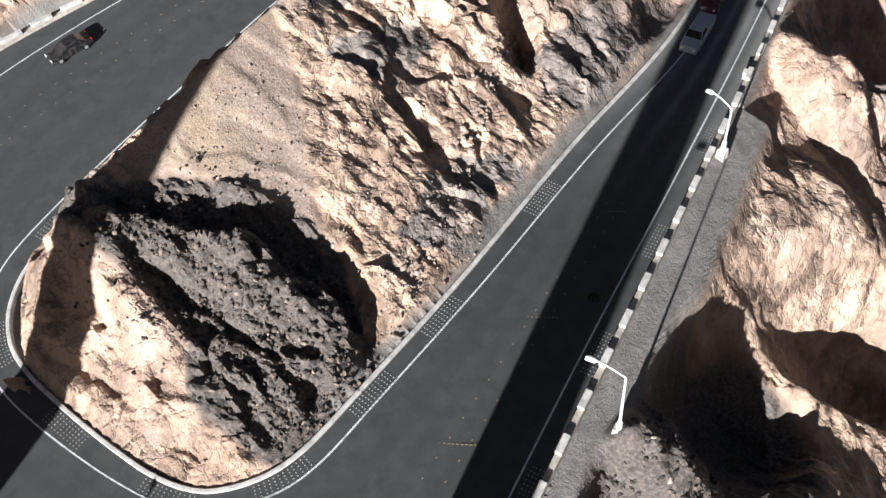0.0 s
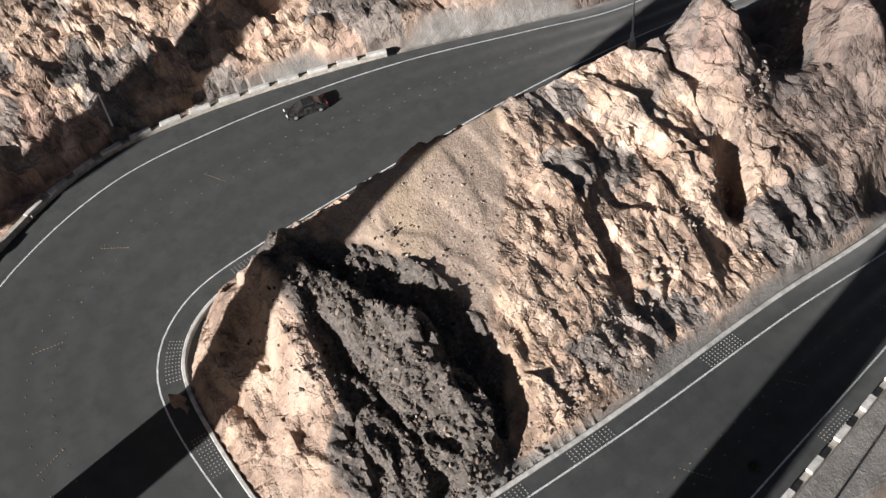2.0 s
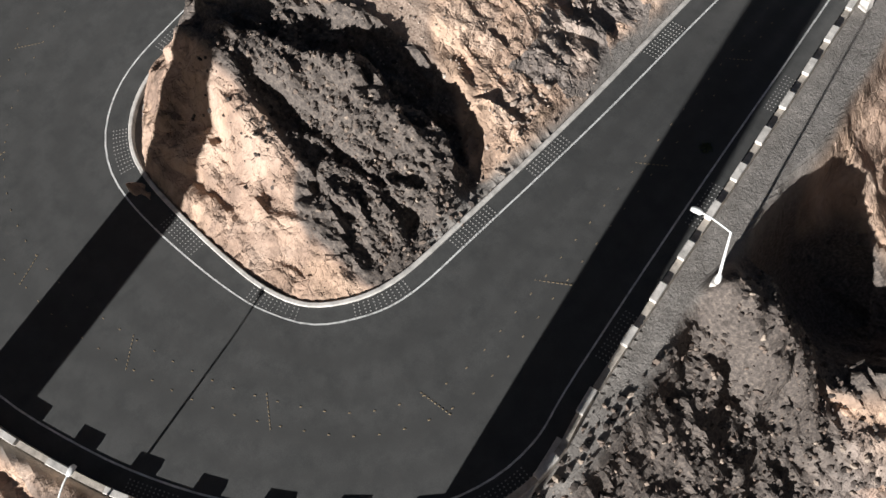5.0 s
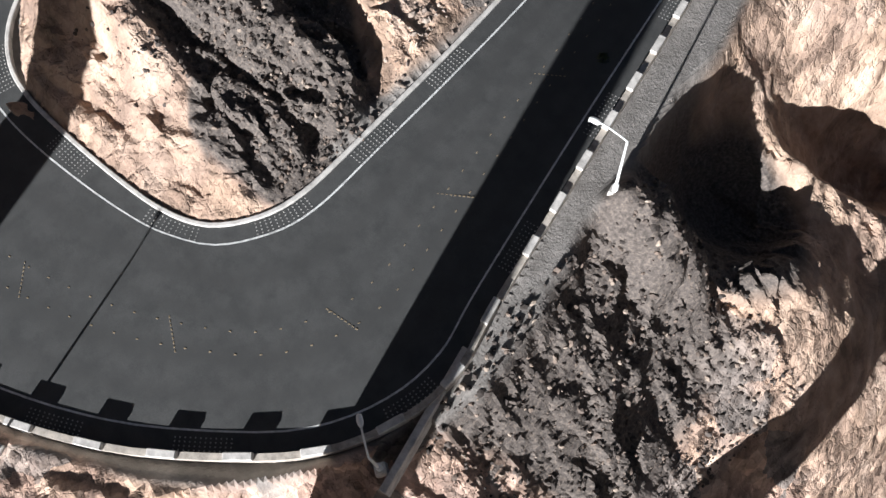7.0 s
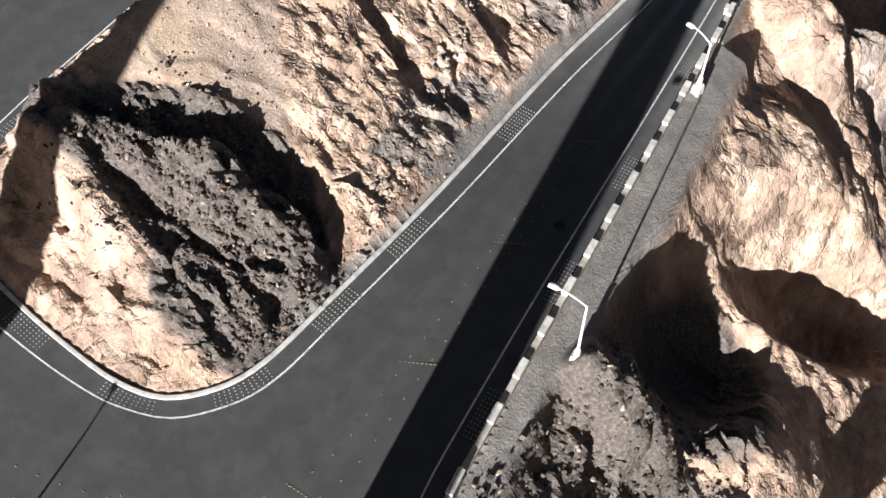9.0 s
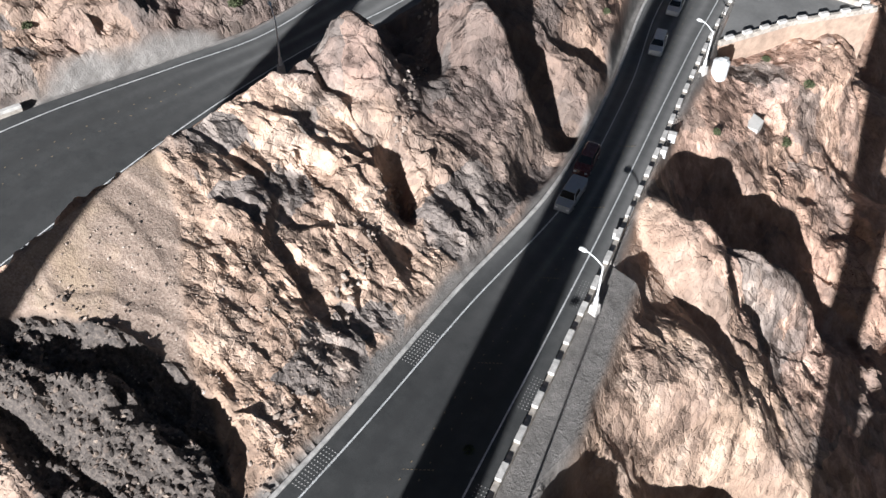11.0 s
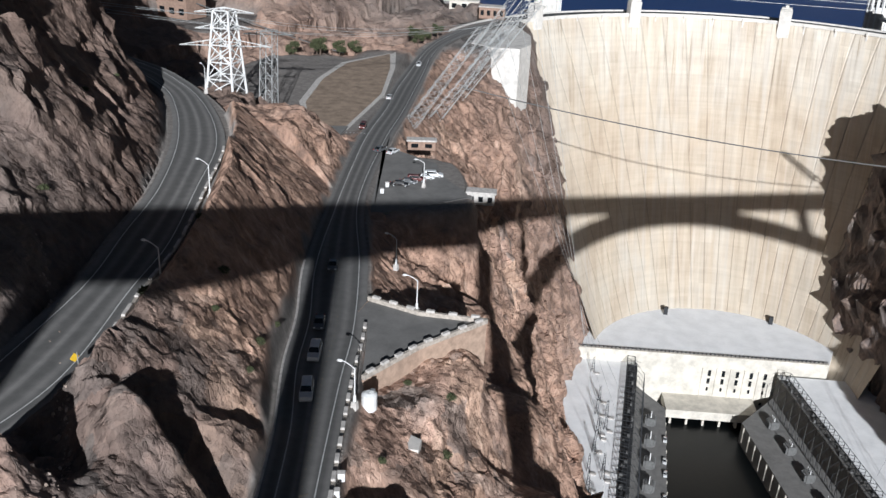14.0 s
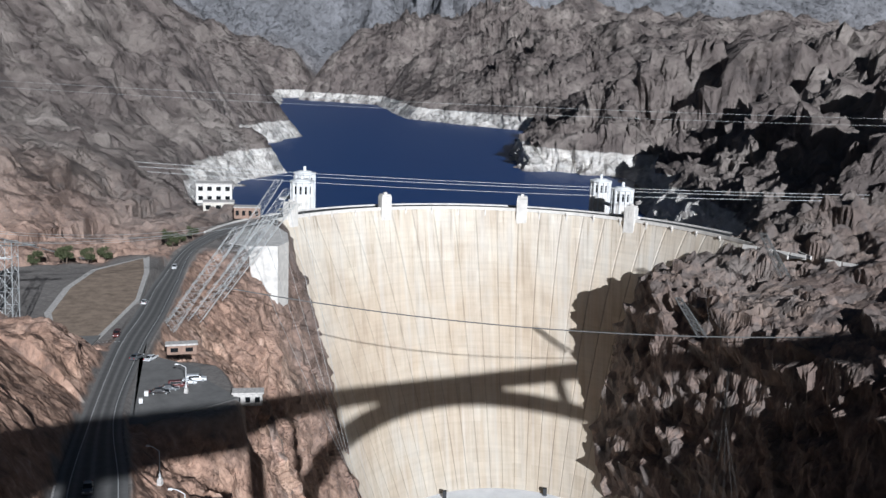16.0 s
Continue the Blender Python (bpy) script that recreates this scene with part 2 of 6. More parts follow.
def dam_material():
    m, nt, b = mat("dam_concrete", 0.85, 0, 0.2)
    uvn = nt.nodes.new("ShaderNodeAttribute")
    uvn.attribute_name = "st"
    def sc(x, y):
        mp = nt.nodes.new("ShaderNodeMapping")
        mp.inputs["Scale"].default_value = (x, y, 1)
        nt.links.new(uvn.outputs["Vector"], mp.inputs["Vector"])
        return mp.outputs[0]
    streak = fbm(nt, sc(0.3, 0.025), 1.0, 6, 0.6)
    band = fbm(nt, sc(0.02, 0.5), 1.0, 5, 0.6)
    cloud = fbm(nt, sc(0.03, 0.03), 1.0, 6, 0.6, 0.5)
    c = ramp(nt, streak, [(0.28, (0.42, 0.39, 0.35)), (0.45, (0.50, 0.47, 0.43)), (0.7, (0.56, 0.535, 0.49))])
    c = mix(nt, 0.25, c, ramp(nt, band, [(0.3, (0.7, 0.68, 0.66)), (0.6, (1.05, 1.04, 1.02))]), "MULTIPLY")
    snap = nt.nodes.new("ShaderNodeVectorMath")
    snap.operation, snap.inputs[1].default_value = "SNAP", (7.4, 6.1, 1.0)
    nt.links.new(uvn.outputs["Vector"], snap.inputs[0])
    wn = nt.nodes.new("ShaderNodeTexWhiteNoise")
    nt.links.new(snap.outputs[0], wn.inputs["Vector"])
    c = mix(nt, 0.4, c, ramp(nt, wn.outputs["Value"], [(0.0, (0.86, 0.84, 0.81)), (0.25, (0.97, 0.96, 0.95)), (0.8, (1.03, 1.03, 1.02)), (1.0, (1.12, 1.12, 1.11))]), "MULTIPLY")
    lane = fbm(nt, sc(0.11, 0.004), 1.0, 1, 0.4)
    c = mix(nt, 0.75, c, ramp(nt, lane, [(0.36, (0.95, 0.92, 0.87)), (0.47, (1.0, 0.97, 0.92)), (0.53, (1.03, 1.03, 1.02)), (0.64, (0.97, 0.97, 0.96))]), "MULTIPLY")
    c = mix(nt, 0.8, c, ramp(nt, cloud, [(0.32, (0.97, 0.88, 0.78)), (0.5, (1.12, 1.06, 0.97)), (0.68, (1.12, 1.12, 1.1))]), "MULTIPLY")
    part_xyz = nt.nodes.new("ShaderNodeSeparateXYZ")
    nt.links.new(uvn.outputs["Vector"], part_xyz.inputs[0])
    level = nt.nodes.new("ShaderNodeMath")                 # height, unevenly, from the toe to the crest
    level.operation, level.inputs[1].default_value = "MULTIPLY_ADD", 0.3
    up = nt.nodes.new("ShaderNodeMapRange")
    up.inputs[1].default_value, up.inputs[2].default_value, up.inputs[3].default_value, up.inputs[4].default_value = 20.0, 180.0, -0.15, 0.85
    nt.links.new(part_xyz.outputs[1], up.inputs[0])
    nt.links.new(fbm(nt, sc(0.05, 0.012), 1.0, 5, 0.6), level.inputs[0])
    nt.links.new(up.outputs[0], level.inputs[2])
    c = mix(nt, 0.9, c, ramp(nt, level.outputs[0], [(0.1, (0.95, 0.92, 0.87)), (0.5, (0.95, 0.88, 0.80)), (0.68, (0.96, 0.9, 0.83)), (0.8, (1.02, 1.0, 0.97)), (1.0, (1.1, 1.1, 1.09))]), "MULTIPLY")
    drip = ramp(nt, fbm(nt, sc(0.55, 0.018), 1.0, 4, 0.65), [(0.36, (0.55, 0.5, 0.44)), (0.46, (1, 1, 1))])
    c = mix(nt, ramp(nt, level.outputs[0], [(0.72, (0.12, 0.12, 0.12)), (0.95, (0.75, 0.75, 0.75))]), c, mix(nt, 1.0, c, drip, "MULTIPLY"))
    pale_run = ramp(nt, fbm(nt, sc(0.22, 0.01), 1.0, 3, 0.5), [(0.55, (0, 0, 0)), (0.68, (0.3, 0.3, 0.3))])
    c = mix(nt, pale_run, c, (0.62, 0.585, 0.53))
    seam = nt.nodes.new("ShaderNodeMath")
    seam.operation = "MULTIPLY"
    nt.links.new(attr(nt, "jt"), seam.inputs[0])
    nt.links.new(ramp(nt, cloud, [(0.3, (0.5, 0.5, 0.5)), (0.62, (0.12, 0.12, 0.12))]), seam.inputs[1])
    c = mix(nt, seam.outputs[0], c, (0.2, 0.185, 0.165))
    nt.links.new(c, b.inputs["Base Color"])
    bump(nt, b, streak, 0.25, 0.3)
    return m


def water_material(name, colour, rough, wave):
    m, nt, b = mat(name, rough, 0, 0.5)
    b.inputs["Base Color"].default_value = (*colour, 1)
    b.inputs["Specular IOR Level"].default_value = 0.25
    v = coords(nt, (1, 0.4, 1))
    bump(nt, b, fbm(nt, v, wave, 4, 0.6), 0.25, 0.3)
    return m


ROCK, ASPHALT, DAM = rock_material(), asphalt_material(), dam_material()
LAKE, RIVER = water_material("lake_water", (0.012, 0.045, 0.15), 0.45, 0.15), water_material("river_water", (0.003, 0.004, 0.0045), 0.3, 0.3)
CONCRETE = plain("bridge_concrete", (0.42, 0.40, 0.37), 0.85, 0, 0.15, 0.3)
PALE = plain("pale_concrete", (0.66, 0.63, 0.58), 0.85, 0, 0.12, 0.25)
PAINT = plain("road_paint", (0.62, 0.62, 0.60), 0.7, 0, 0.2, 2.0)


# ---- geometry helpers ----
def mesh_object(name, verts, faces, material, parent=None, smooth=False):
    me = bpy.data.meshes.new(name)
    me.from_pydata([tuple(map(float, v)) for v in verts], [], [tuple(map(int, f)) for f in faces])
    me.materials.append(material)
    if smooth:
        me.polygons.foreach_set("use_smooth", [True] * len(me.polygons))
    me.update()
    ob = new(name, me)
    if parent:
        ob.parent = parent
    return ob


def part(name, bm, material, parent=None, label="", smooth=False):
    me = bpy.data.meshes.new(name)
    bmesh.ops.recalc_face_normals(bm, faces=bm.faces)
    bm.to_mesh(me)
    bm.free()
    me.materials.append(material)
    if smooth:
        me.polygons.foreach_set("use_smooth", [True] * len(me.polygons))
    ob = new(name, me)
    if parent:
        ob.parent = parent
    if label:
        tagged(ob, label)
    return ob


def thing(name, m, label, category, group=""):
    ob = new(name)
    ob.matrix_world = m
    return tagged(ob, label, category, group)


def box(bm, size, at=(0, 0, 0), turn=(0, 0, 0), bevel=0.0, taper=1.0):
    """A box by its size, standing on the point at; taper shrinks its top."""
    r = bmesh.ops.create_cube(bm, size=1)
    for v in r["verts"]:
        k = taper if v.co.z > 0 else 1
        v.co = Vector((v.co.x * size[0] * k, v.co.y * size[1] * k, (v.co.z + 0.5) * size[2]))
    if bevel:
        es = list({e for v in r["verts"] for e in v.link_edges})
        g = bmesh.ops.bevel(bm, geom=es, offset=bevel, segments=1, affect="EDGES")
        vs = list({v for f in g["faces"] for v in f.verts} | {v for v in r["verts"] if v.is_valid})
    else:
        vs = r["verts"]
    bmesh.ops.transform(bm, matrix=pose(*at, *turn), verts=vs)
    return bm


def bar(bm, a, b, r0, r1=None, n=8):
    """A round bar from a to b."""
    a, b = Vector(a), Vector(b)
    g = bmesh.ops.create_cone(bm, cap_ends=True, segments=n, radius1=r0, radius2=r0 if r1 is None else r1, depth=(b - a).length)
    m = Matrix.Translation((a + b) / 2) @ (b - a).to_track_quat("Z", "Y").to_matrix().to_4x4()
    bmesh.ops.transform(bm, matrix=m, verts=g["verts"])
    return bm


def spline(rows, step):
    """Rows of numbers, resampled along a smooth curve through them; the first two columns are x and y."""
    p = np.array(rows, float)
    out = []
    for i in range(len(p) - 1):
        a, b, c, d = p[max(i - 1, 0)], p[i], p[i + 1], p[min(i + 2, len(p) - 1)]
        n = max(1, int(np.hypot(*(c - b)[:2]) / step))
        for k in range(n):
            t = k / n
            out.append(0.5 * (2 * b + (c - a) * t + (2 * a - 5 * b + 4 * c - d) * t * t + (3 * b - a - 3 * c + d) * t ** 3))
    out.append(p[-1])
    return np.array(out)


# ---- noise on arrays ----
def hash01(i, j, k, seed):
    h = (i.astype(np.int64) * 374761393 + j.astype(np.int64) * 668265263 + k.astype(np.int64) * 2147483647 + seed * 974634211) & 0xFFFFFFFF
    h = ((h ^ (h >> 13)) * 1274126177) & 0xFFFFFFFF
    h = ((h ^ (h >> 15)) * 2246822519) & 0xFFFFFFFF
    return ((h ^ (h >> 16)) & 0xFFFFFF) / float(0xFFFFFF)


def vnoise(x, y, z, seed=0):
    """Value noise, -1 to 1."""
    i, j, k = np.floor(x), np.floor(y), np.floor(z)
    fx, fy, fz = [f * f * (3 - 2 * f) for f in (x - i, y - j, z - k)]
    out = 0
    for a in (0, 1):
        for b in (0, 1):
            for c in (0, 1):
                out = out + hash01(i + a, j + b, k + c, seed) * (fx if a else 1 - fx) * (fy if b else 1 - fy) * (fz if c else 1 - fz)
    return out * 2 - 1


def fnoise(x, y, z, seed=0, octaves=4, ridged=False):
    s, a, tot = 0, 1.0, 0.0
    for o in range(octaves):
        n = vnoise(x, y, z, seed + o * 17)
        s = s + a * ((1 - 2 * np.abs(n)) if ridged else n)
        tot += a
        x, y, z, a = x * 2.03 + 5.2, y * 2.03 + 1.3, z * 2.03 + 8.1, a * 0.5
    return s / tot


def facets(x, y, z, seed=0, soft=0.08):
    """Broken rock: each cell of a jittered lattice is a tilted plane of its own. Also returns the way to the next cell."""
    i, j, k = np.floor(x).astype(np.int64), np.floor(y).astype(np.int64), np.floor(z).astype(np.int64)
    f1, f2, v1, v2 = np.full(x.shape, 9.0), np.full(x.shape, 9.0), np.zeros(x.shape), np.zeros(x.shape)
    for a in (-1, 0, 1):
        for b in (-1, 0, 1):
            for c in (-1, 0, 1):
                h = ((i + a) * 374761393 + (j + b) * 668265263 + (k + c) * 2147483647 + seed * 974634211) & 0xFFFFFFFF
                h = ((h ^ (h >> 13)) * 1274126177) & 0xFFFFFFFF
                h = (h ^ (h >> 15)) * 0x2C1B3C6D & 0x7FFFFFFFFFFFFFF
                r = [((h >> q) & 255) / 255.0 for q in (3, 10, 17, 24, 31, 38, 45)]
                dx, dy, dz = x - (i + a + 0.1 + 0.8 * r[0]), y - (j + b + 0.1 + 0.8 * r[1]), z - (k + c + 0.1 + 0.8 * r[2])
                d = dx * dx + dy * dy + dz * dz
                v = r[3] - 0.5 + 1.5 * ((r[4] - 0.5) * dx + (r[5] - 0.5) * dy + (r[6] - 0.5) * dz)
                near, second = d < f1, (d >= f1) & (d < f2)
                v2 = np.where(near, v1, np.where(second, v, v2))
                f2 = np.where(near, f1, np.where(second, d, f2))
                v1, f1 = np.where(near, v, v1), np.where(near, d, f1)
    edge = np.sqrt(f2) - np.sqrt(f1)
    return v1 + (v2 - v1) * 0.5 * np.clip(1 - edge / soft, 0, 1), edge


def smooth(a, b, x):
    t = np.clip((x - a) / (b - a), 0, 1)
    return t * t * (3 - 2 * t)


# ---- the road: inner kerb x, y, outer wall x, y, height ----
LOWER = [(-112, 541, -104, 534, 180.4), (-128, 500, -118, 497, 180.6), (-131, 445, -123, 440, 181.0), (-118, 359, -108, 362, 183.6), (-105, 300, -95, 301, 187.4), (-96, 254, -86.5, 257, 190),
         (-81, 196, -73, 199, 193), (-69, 154, -57, 157, 196), (-59.5, 129, -47.5, 129, 197.7), (-54, 112, -42.5, 110, 199),
         (-45.9, 91, -36.8, 90.5, 200.9), (-39, 68, -30.1, 67.8, 203), (-36.3, 47, -24.4, 47.3, 204.7), (-33.5, 29, -19.8, 30.2, 206),
         (-32.1, 15.5, -15.2, 13.2, 206.6), (-31.7, 8.6, -13.4, 7.5, 206.7), (-32.6, 4.7, -13.6, 2.4, 206.8), (-35, 1.4, -15.8, -3.0, 206.8), (-38.5, -0.3, -20.0, -8.0, 206.9),
         (-43, -1.2, -27.0, -14.2, 206.9), (-48.8, -1.9, -36.3, -19.6, 207)]
UPPER = [(-48.8, -1.9, -36.3, -19.6, 207), (-54.5, -2.2, -48.0, -23.8, 207), (-58.3, -1.5, -62.5, -24.6, 207), (-61.5, 0.5, -76, -19.2, 207),
         (-63.9, 4, -85.2, -9.8, 207.1), (-65.3, 9.8, -90.3, 0, 207.3), (-66.6, 18, -91.2, 11, 207.5), (-68, 28, -89.8, 23.5, 207.8),
         (-69.4, 40, -87.0, 36, 208.2), (-70.2, 52.4, -83.0, 50, 208.5), (-70.3, 65, -80.2, 63, 208.6), (-69, 84, -82.2, 82.5, 208.8),
         (-75, 109, -86, 107, 208.9), (-79, 126, -92, 127, 209), (-88.5, 152, -99.5, 150, 208.7), (-99, 179, -112.6, 179, 208.5),
         (-115, 204, -128.6, 205, 208.4), (-136, 228, -144, 222, 208.3), (-165, 246, -168, 236, 209), (-230, 262, -230, 250, 212)]
LOOP = LOWER + UPPER[1:]
edges = spline(LOOP, 1.0)
coarse = edges[::4]


def road_field(x, y):
    """For places on the ground: how far outside the carriageway they lie, and the road's height there."""
    mid = np.stack([(coarse[:, 0] + coarse[:, 2]) / 2, (coarse[:, 1] + coarse[:, 3]) / 2, coarse[:, 4], np.hypot(coarse[:, 0] - coarse[:, 2], coarse[:, 1] - coarse[:, 3]) / 2], 1)
    best, zr = np.full(x.shape, 1e9), np.zeros(x.shape)
    for a, b in zip(mid[:-1], mid[1:]):
        e = b - a
        t = np.clip(((x - a[0]) * e[0] + (y - a[1]) * e[1]) / (e[0] ** 2 + e[1] ** 2 + 1e-9), 0, 1)
        d = np.hypot(x - a[0] - t * e[0], y - a[1] - t * e[1]) - (a[3] + t * e[3])
        near = d < best
        zr = np.where(near, a[2] + t * e[2], zr)
        best = np.where(near, d, best)
    return best, zr


# ---- the ground ----
def lines(*spans):
    """Grid lines: spans of (start, end, step at start, step at end)."""
    out = []
    for a, b, s0, s1 in spans:
        p = a
        while p < b - 1e-6:
            out.append(p)
            p += s0 + (s1 - s0) * (p - a) / (b - a)
    out.append(spans[-1][1])
    return np.array(out)


def hill(x, y, cx, cy, rx, ry, turn=0.0, power=1.0):
    c, s = math.cos(radians(turn)), math.sin(radians(turn))
    u, v = ((x - cx) * c + (y - cy) * s) / rx, (-(x - cx) * s + (y - cy) * c) / ry
    return np.clip(1 - (u * u + v * v), 0, None) ** power


def shore_west(y):
    return np.interp(y, [560, 640, 900, 1084, 1154, 1300, 1500, 1760, 1800, 2500, 3627, 3800], [-120, -150, -240, -235, -200, -280, -330, -289, -420, -480, -680, -560])


def shore_east(y):
    return np.interp(y, [560, 640, 946, 1200, 1262, 1290, 1454, 1700, 2185, 2300, 2480, 3319, 3500, 3800], [165, 185, 195, 240, 225, 105, 80, 120, 158, 30, -130, -286, -600, -570])


def ground_height(x, y):
    """The lie of the land without its rocks, and the masks of its kinds."""
    n1 = fnoise(x / 60, y / 60, 0 * x, 3, 4)
    n2 = fnoise(x / 420, y / 420, 0 * x, 11, 5, True)
    # west of the river: road shelf, slope, rim, gorge wall
    xo = np.interp(y, [-400.0, -59.9, -29.7, -23.7, -13.7, -1.8, 13.3, 30.4, 47.5, 67.1, 90.0, 110.0, 129.0, 157.0, 199.0, 257.0, 301.0, 362.0, 440.0, 520.0], [-22.2, -21.8, -31.5, -27.4, -21.2, -13.0, -13.8, -18.7, -24.4, -30.0, -36.0, -42.0, -47.0, -57.0, -73.0, -87.0, -95.0, -108.0, -123.0, -128.0])
    zo = np.interp(y, [-400, -60, -24, 13, 47, 90, 129, 199, 257, 301, 362, 440], [215, 206, 206.5, 206, 204.5, 200.5, 197, 192.5, 189.5, 187, 183, 181])
    xr = np.interp(y, [-400.0, -60.0, -0.1, 29.8, 60.0, 90.0, 120.0, 150.0, 188.0, 216.0, 283.0, 360.0, 430.0, 520.0, 560.0], [42.8, 25.8, 18.5, 15.9, 13.8, 9.0, 2.0, -7.0, -28.0, -42.0, -63.0, -78.0, -89.0, -95.0, -98.0])
    zr = np.interp(y, [-400, 0, 60, 120, 150, 216, 283, 400, 520], [172, 164, 164, 158, 155, 155, 155, 160, 172])
    xb = np.interp(y, [-400, 0, 80, 150, 250, 278, 346, 376, 431, 470, 560], [140, 110, 95, 58, 12, -5, -23, -38, -38, -31, -24])
    t1, t2 = np.clip((x - xo) / (xr - xo), 0, 1), np.clip((x - xr) / (xb - xr), 0, 1)
    zw = zo + (zr - zo) * (0.75 * t1 + 0.25 * t1 ** 1.6)
    zw = zw + (22 - zw) * (0.75 * t2 ** 0.8 + 0.25 * t2)
    # west hills above the upper road
    xu = np.interp(y, [-400.0, -60.0, -23.3, -9.0, 12.5, 35.9, 50.5, 82.0, 127.0, 150.0, 179.0, 205.0, 240.0, 330.0, 440.0, 560.0], [-42.2, -62.2, -82.2, -90.2, -94.2, -87.2, -82.4, -82.0, -94.0, -101.0, -114.0, -130.0, -190.0, -215.0, -190.0, -175.0])
    far_w = np.clip(xu - x, 0, None)
    zh = np.interp(y, [-400, 100, 230, 300, 420, 520, 700], [209, 209, 209, 192, 188, 190, 190]) + np.minimum(far_w * np.interp(y, [-60, 60, 130, 230, 260, 330, 430], [0.8, 0.8, 1.3, 1.5, 0.5, 0.3, 0.6]), np.interp(y, [60, 130, 230, 300], [24, 34, 38, 18]) + 0.30 * far_w) * (0.9 + 0.35 * n1)
    zh = zh + smooth(120, 900, far_w) * 130 * (0.6 + 0.7 * n2)
    west = np.where(x < xu, zh, np.where(x < xo, np.where(y < 275, np.interp(y, [200, 235, 262, 275], [207.5, 204, 195, 187.5]), zo), zw))
    # the flats north of the road's end
    # east wall
    eb = np.interp(y, [-400, 0, 100, 250, 330, 400, 445, 465, 490, 520, 560], [240, 215, 195, 156, 148, 132, 110, 102, 92, 86, 84])
    er = np.interp(y, [-400, 0, 100, 250, 350, 450, 480, 520, 600, 640], [330, 255, 228, 182, 172, 133, 119, 109, 160, 190])
    e1 = np.clip((x - eb) / (er - eb), 0, 1)
    ze = 22 + (158 - 22) * (0.3 * e1 + 0.7 * e1 ** 0.55)
    past = np.clip(x - er, 0, None)
    ze = ze + np.minimum(past * 0.28, 25 + 0.06 * past) * (1 + 0.4 * n1) + smooth(150, 900, past) * 90 * (0.5 + 0.8 * n2)
    cut = np.interp(y, [-400, 0, 250, 400, 560], [170, 155, 45, 40, 20])
    z = np.where(x < cut, west, ze)
    z = np.where((x > xb) & (x < eb), np.minimum(z, 8), z)
    riverbed = ((x > xb + 20) & (x < eb - 12) & (y < 432)) | ((x > -8) & (x < 70) & (y > 400) & (y < 462))
    z = np.where(riverbed, -6, z)
    # the reservoir and the ranges round it
    up = smooth(560, 640, y)
    dw = (shore_west(y) - x) / np.sqrt(1 + ((shore_west(y + 25) - shore_west(y - 25)) / 50) ** 2)
    de = (x - shore_east(y)) / np.sqrt(1 + ((shore_east(y + 25) - shore_east(y - 25)) / 50) ** 2)
    jag = 14 * fnoise(x / 70, y / 70, 0 * x, 77, 3) * smooth(620, 800, y)
    dw, de = dw + jag, de + jag
    out = np.maximum(dw, de)
    nr = fnoise(x / 260, y / 260, 0 * x, 23, 6, True)
    rise = np.clip(out, -60, None)
    lake = 137 + np.where(rise < 0, rise * 0.6, np.minimum(rise * 1.1, 40 + 0.02 * rise) + np.clip(rise - 36, 0, None) * 0.34 * (0.8 + 0.7 * nr) + smooth(30, 160, rise) * 45 * fnoise(x / 150, y / 150, 0 * x, 63, 6, True))
    lake = np.minimum(lake, np.interp(x, [-500, 200], [330, 262]) + 90 * n2 + 0.035 * (y - 600))
    lake = lake + (hill(x, y, -80, 3750, 1100, 650) * 120 + hill(x, y, -820, 1500, 560, 800) * 190 + hill(x, y, 950, 3100, 900, 900) * 60 + hill(x, y, -345, 1330, 110, 170) * 45) * (0.7 + 0.6 * nr) * smooth(0, 120, out)
    lake = lake + smooth(4150, 4800, y) * 640 * (0.8 + 0.5 * nr)
    z = z * (1 - up) + lake * up
    return z, out


# knolls and hollows: x, y, height, half length, half width, turn
KNOLLS = [(-6, 58, -14, 14, 6, 45), (4, 36, 6, 9, 11, 0), (-98, 455, -16, 14, 12, 0), (-11.7, 27.3, 6.0, 8, 3.6, 10), (-13.1, 38.4, -11, 9.5, 7.5, 35), (-15.2, 57.2, 4, 9, 9, 20), (-21.0, 73.0, 6.5, 11, 4.2, -2), (-13.0, 65.1, 3.5, 9, 6, 10), (-26.0, 88.0, -8, 10, 9, -12),
          (-15.0, 97.0, -9, 13, 7, 30), (-18.0, 82.5, 7, 10, 4.5, 48), (-53.0, 72.0, 5, 6, 3.8, 15), (-47.5, 78.0, -6, 8, 4.6, 10), (-42.5, 70.1, -3.5, 2.6, 8, 15), (-57.9, 57.7, 3.6, 9, 4.6, -15),
          (-60.1, 67.2, -8, 7, 8, 10), (-47.1, 51.3, -4.5, 4.5, 1.8, -35), (-50.0, 90.0, -3, 6, 2.5, 60), (-33.0, 118.0, 4, 9, 6, 0), (-10.0, 120.0, 6, 8, 12, 10), (-20.0, 150.0, 7, 10, 14, 0), (-36.0, 178.0, 8, 14, 14, 0), (245.0, 530.0, 24, 70, 26, -20)]
# levelled places: x, y, half sizes, turn, height
PADS = [(-40, 128, 8, 9, -35, 193.8), (-68, 219, 14, 20, 22, 191.3), (-122, 325, 14, 62, 8, 187.4), (-152, 330, 26, 40, 0, 187.0), (-117, 500, 14, 45, 0, 179.8), (-240, 400, 30, 30, 0, 191)]


LIE = 0.25                                       # the way the beds of rock run, from +x


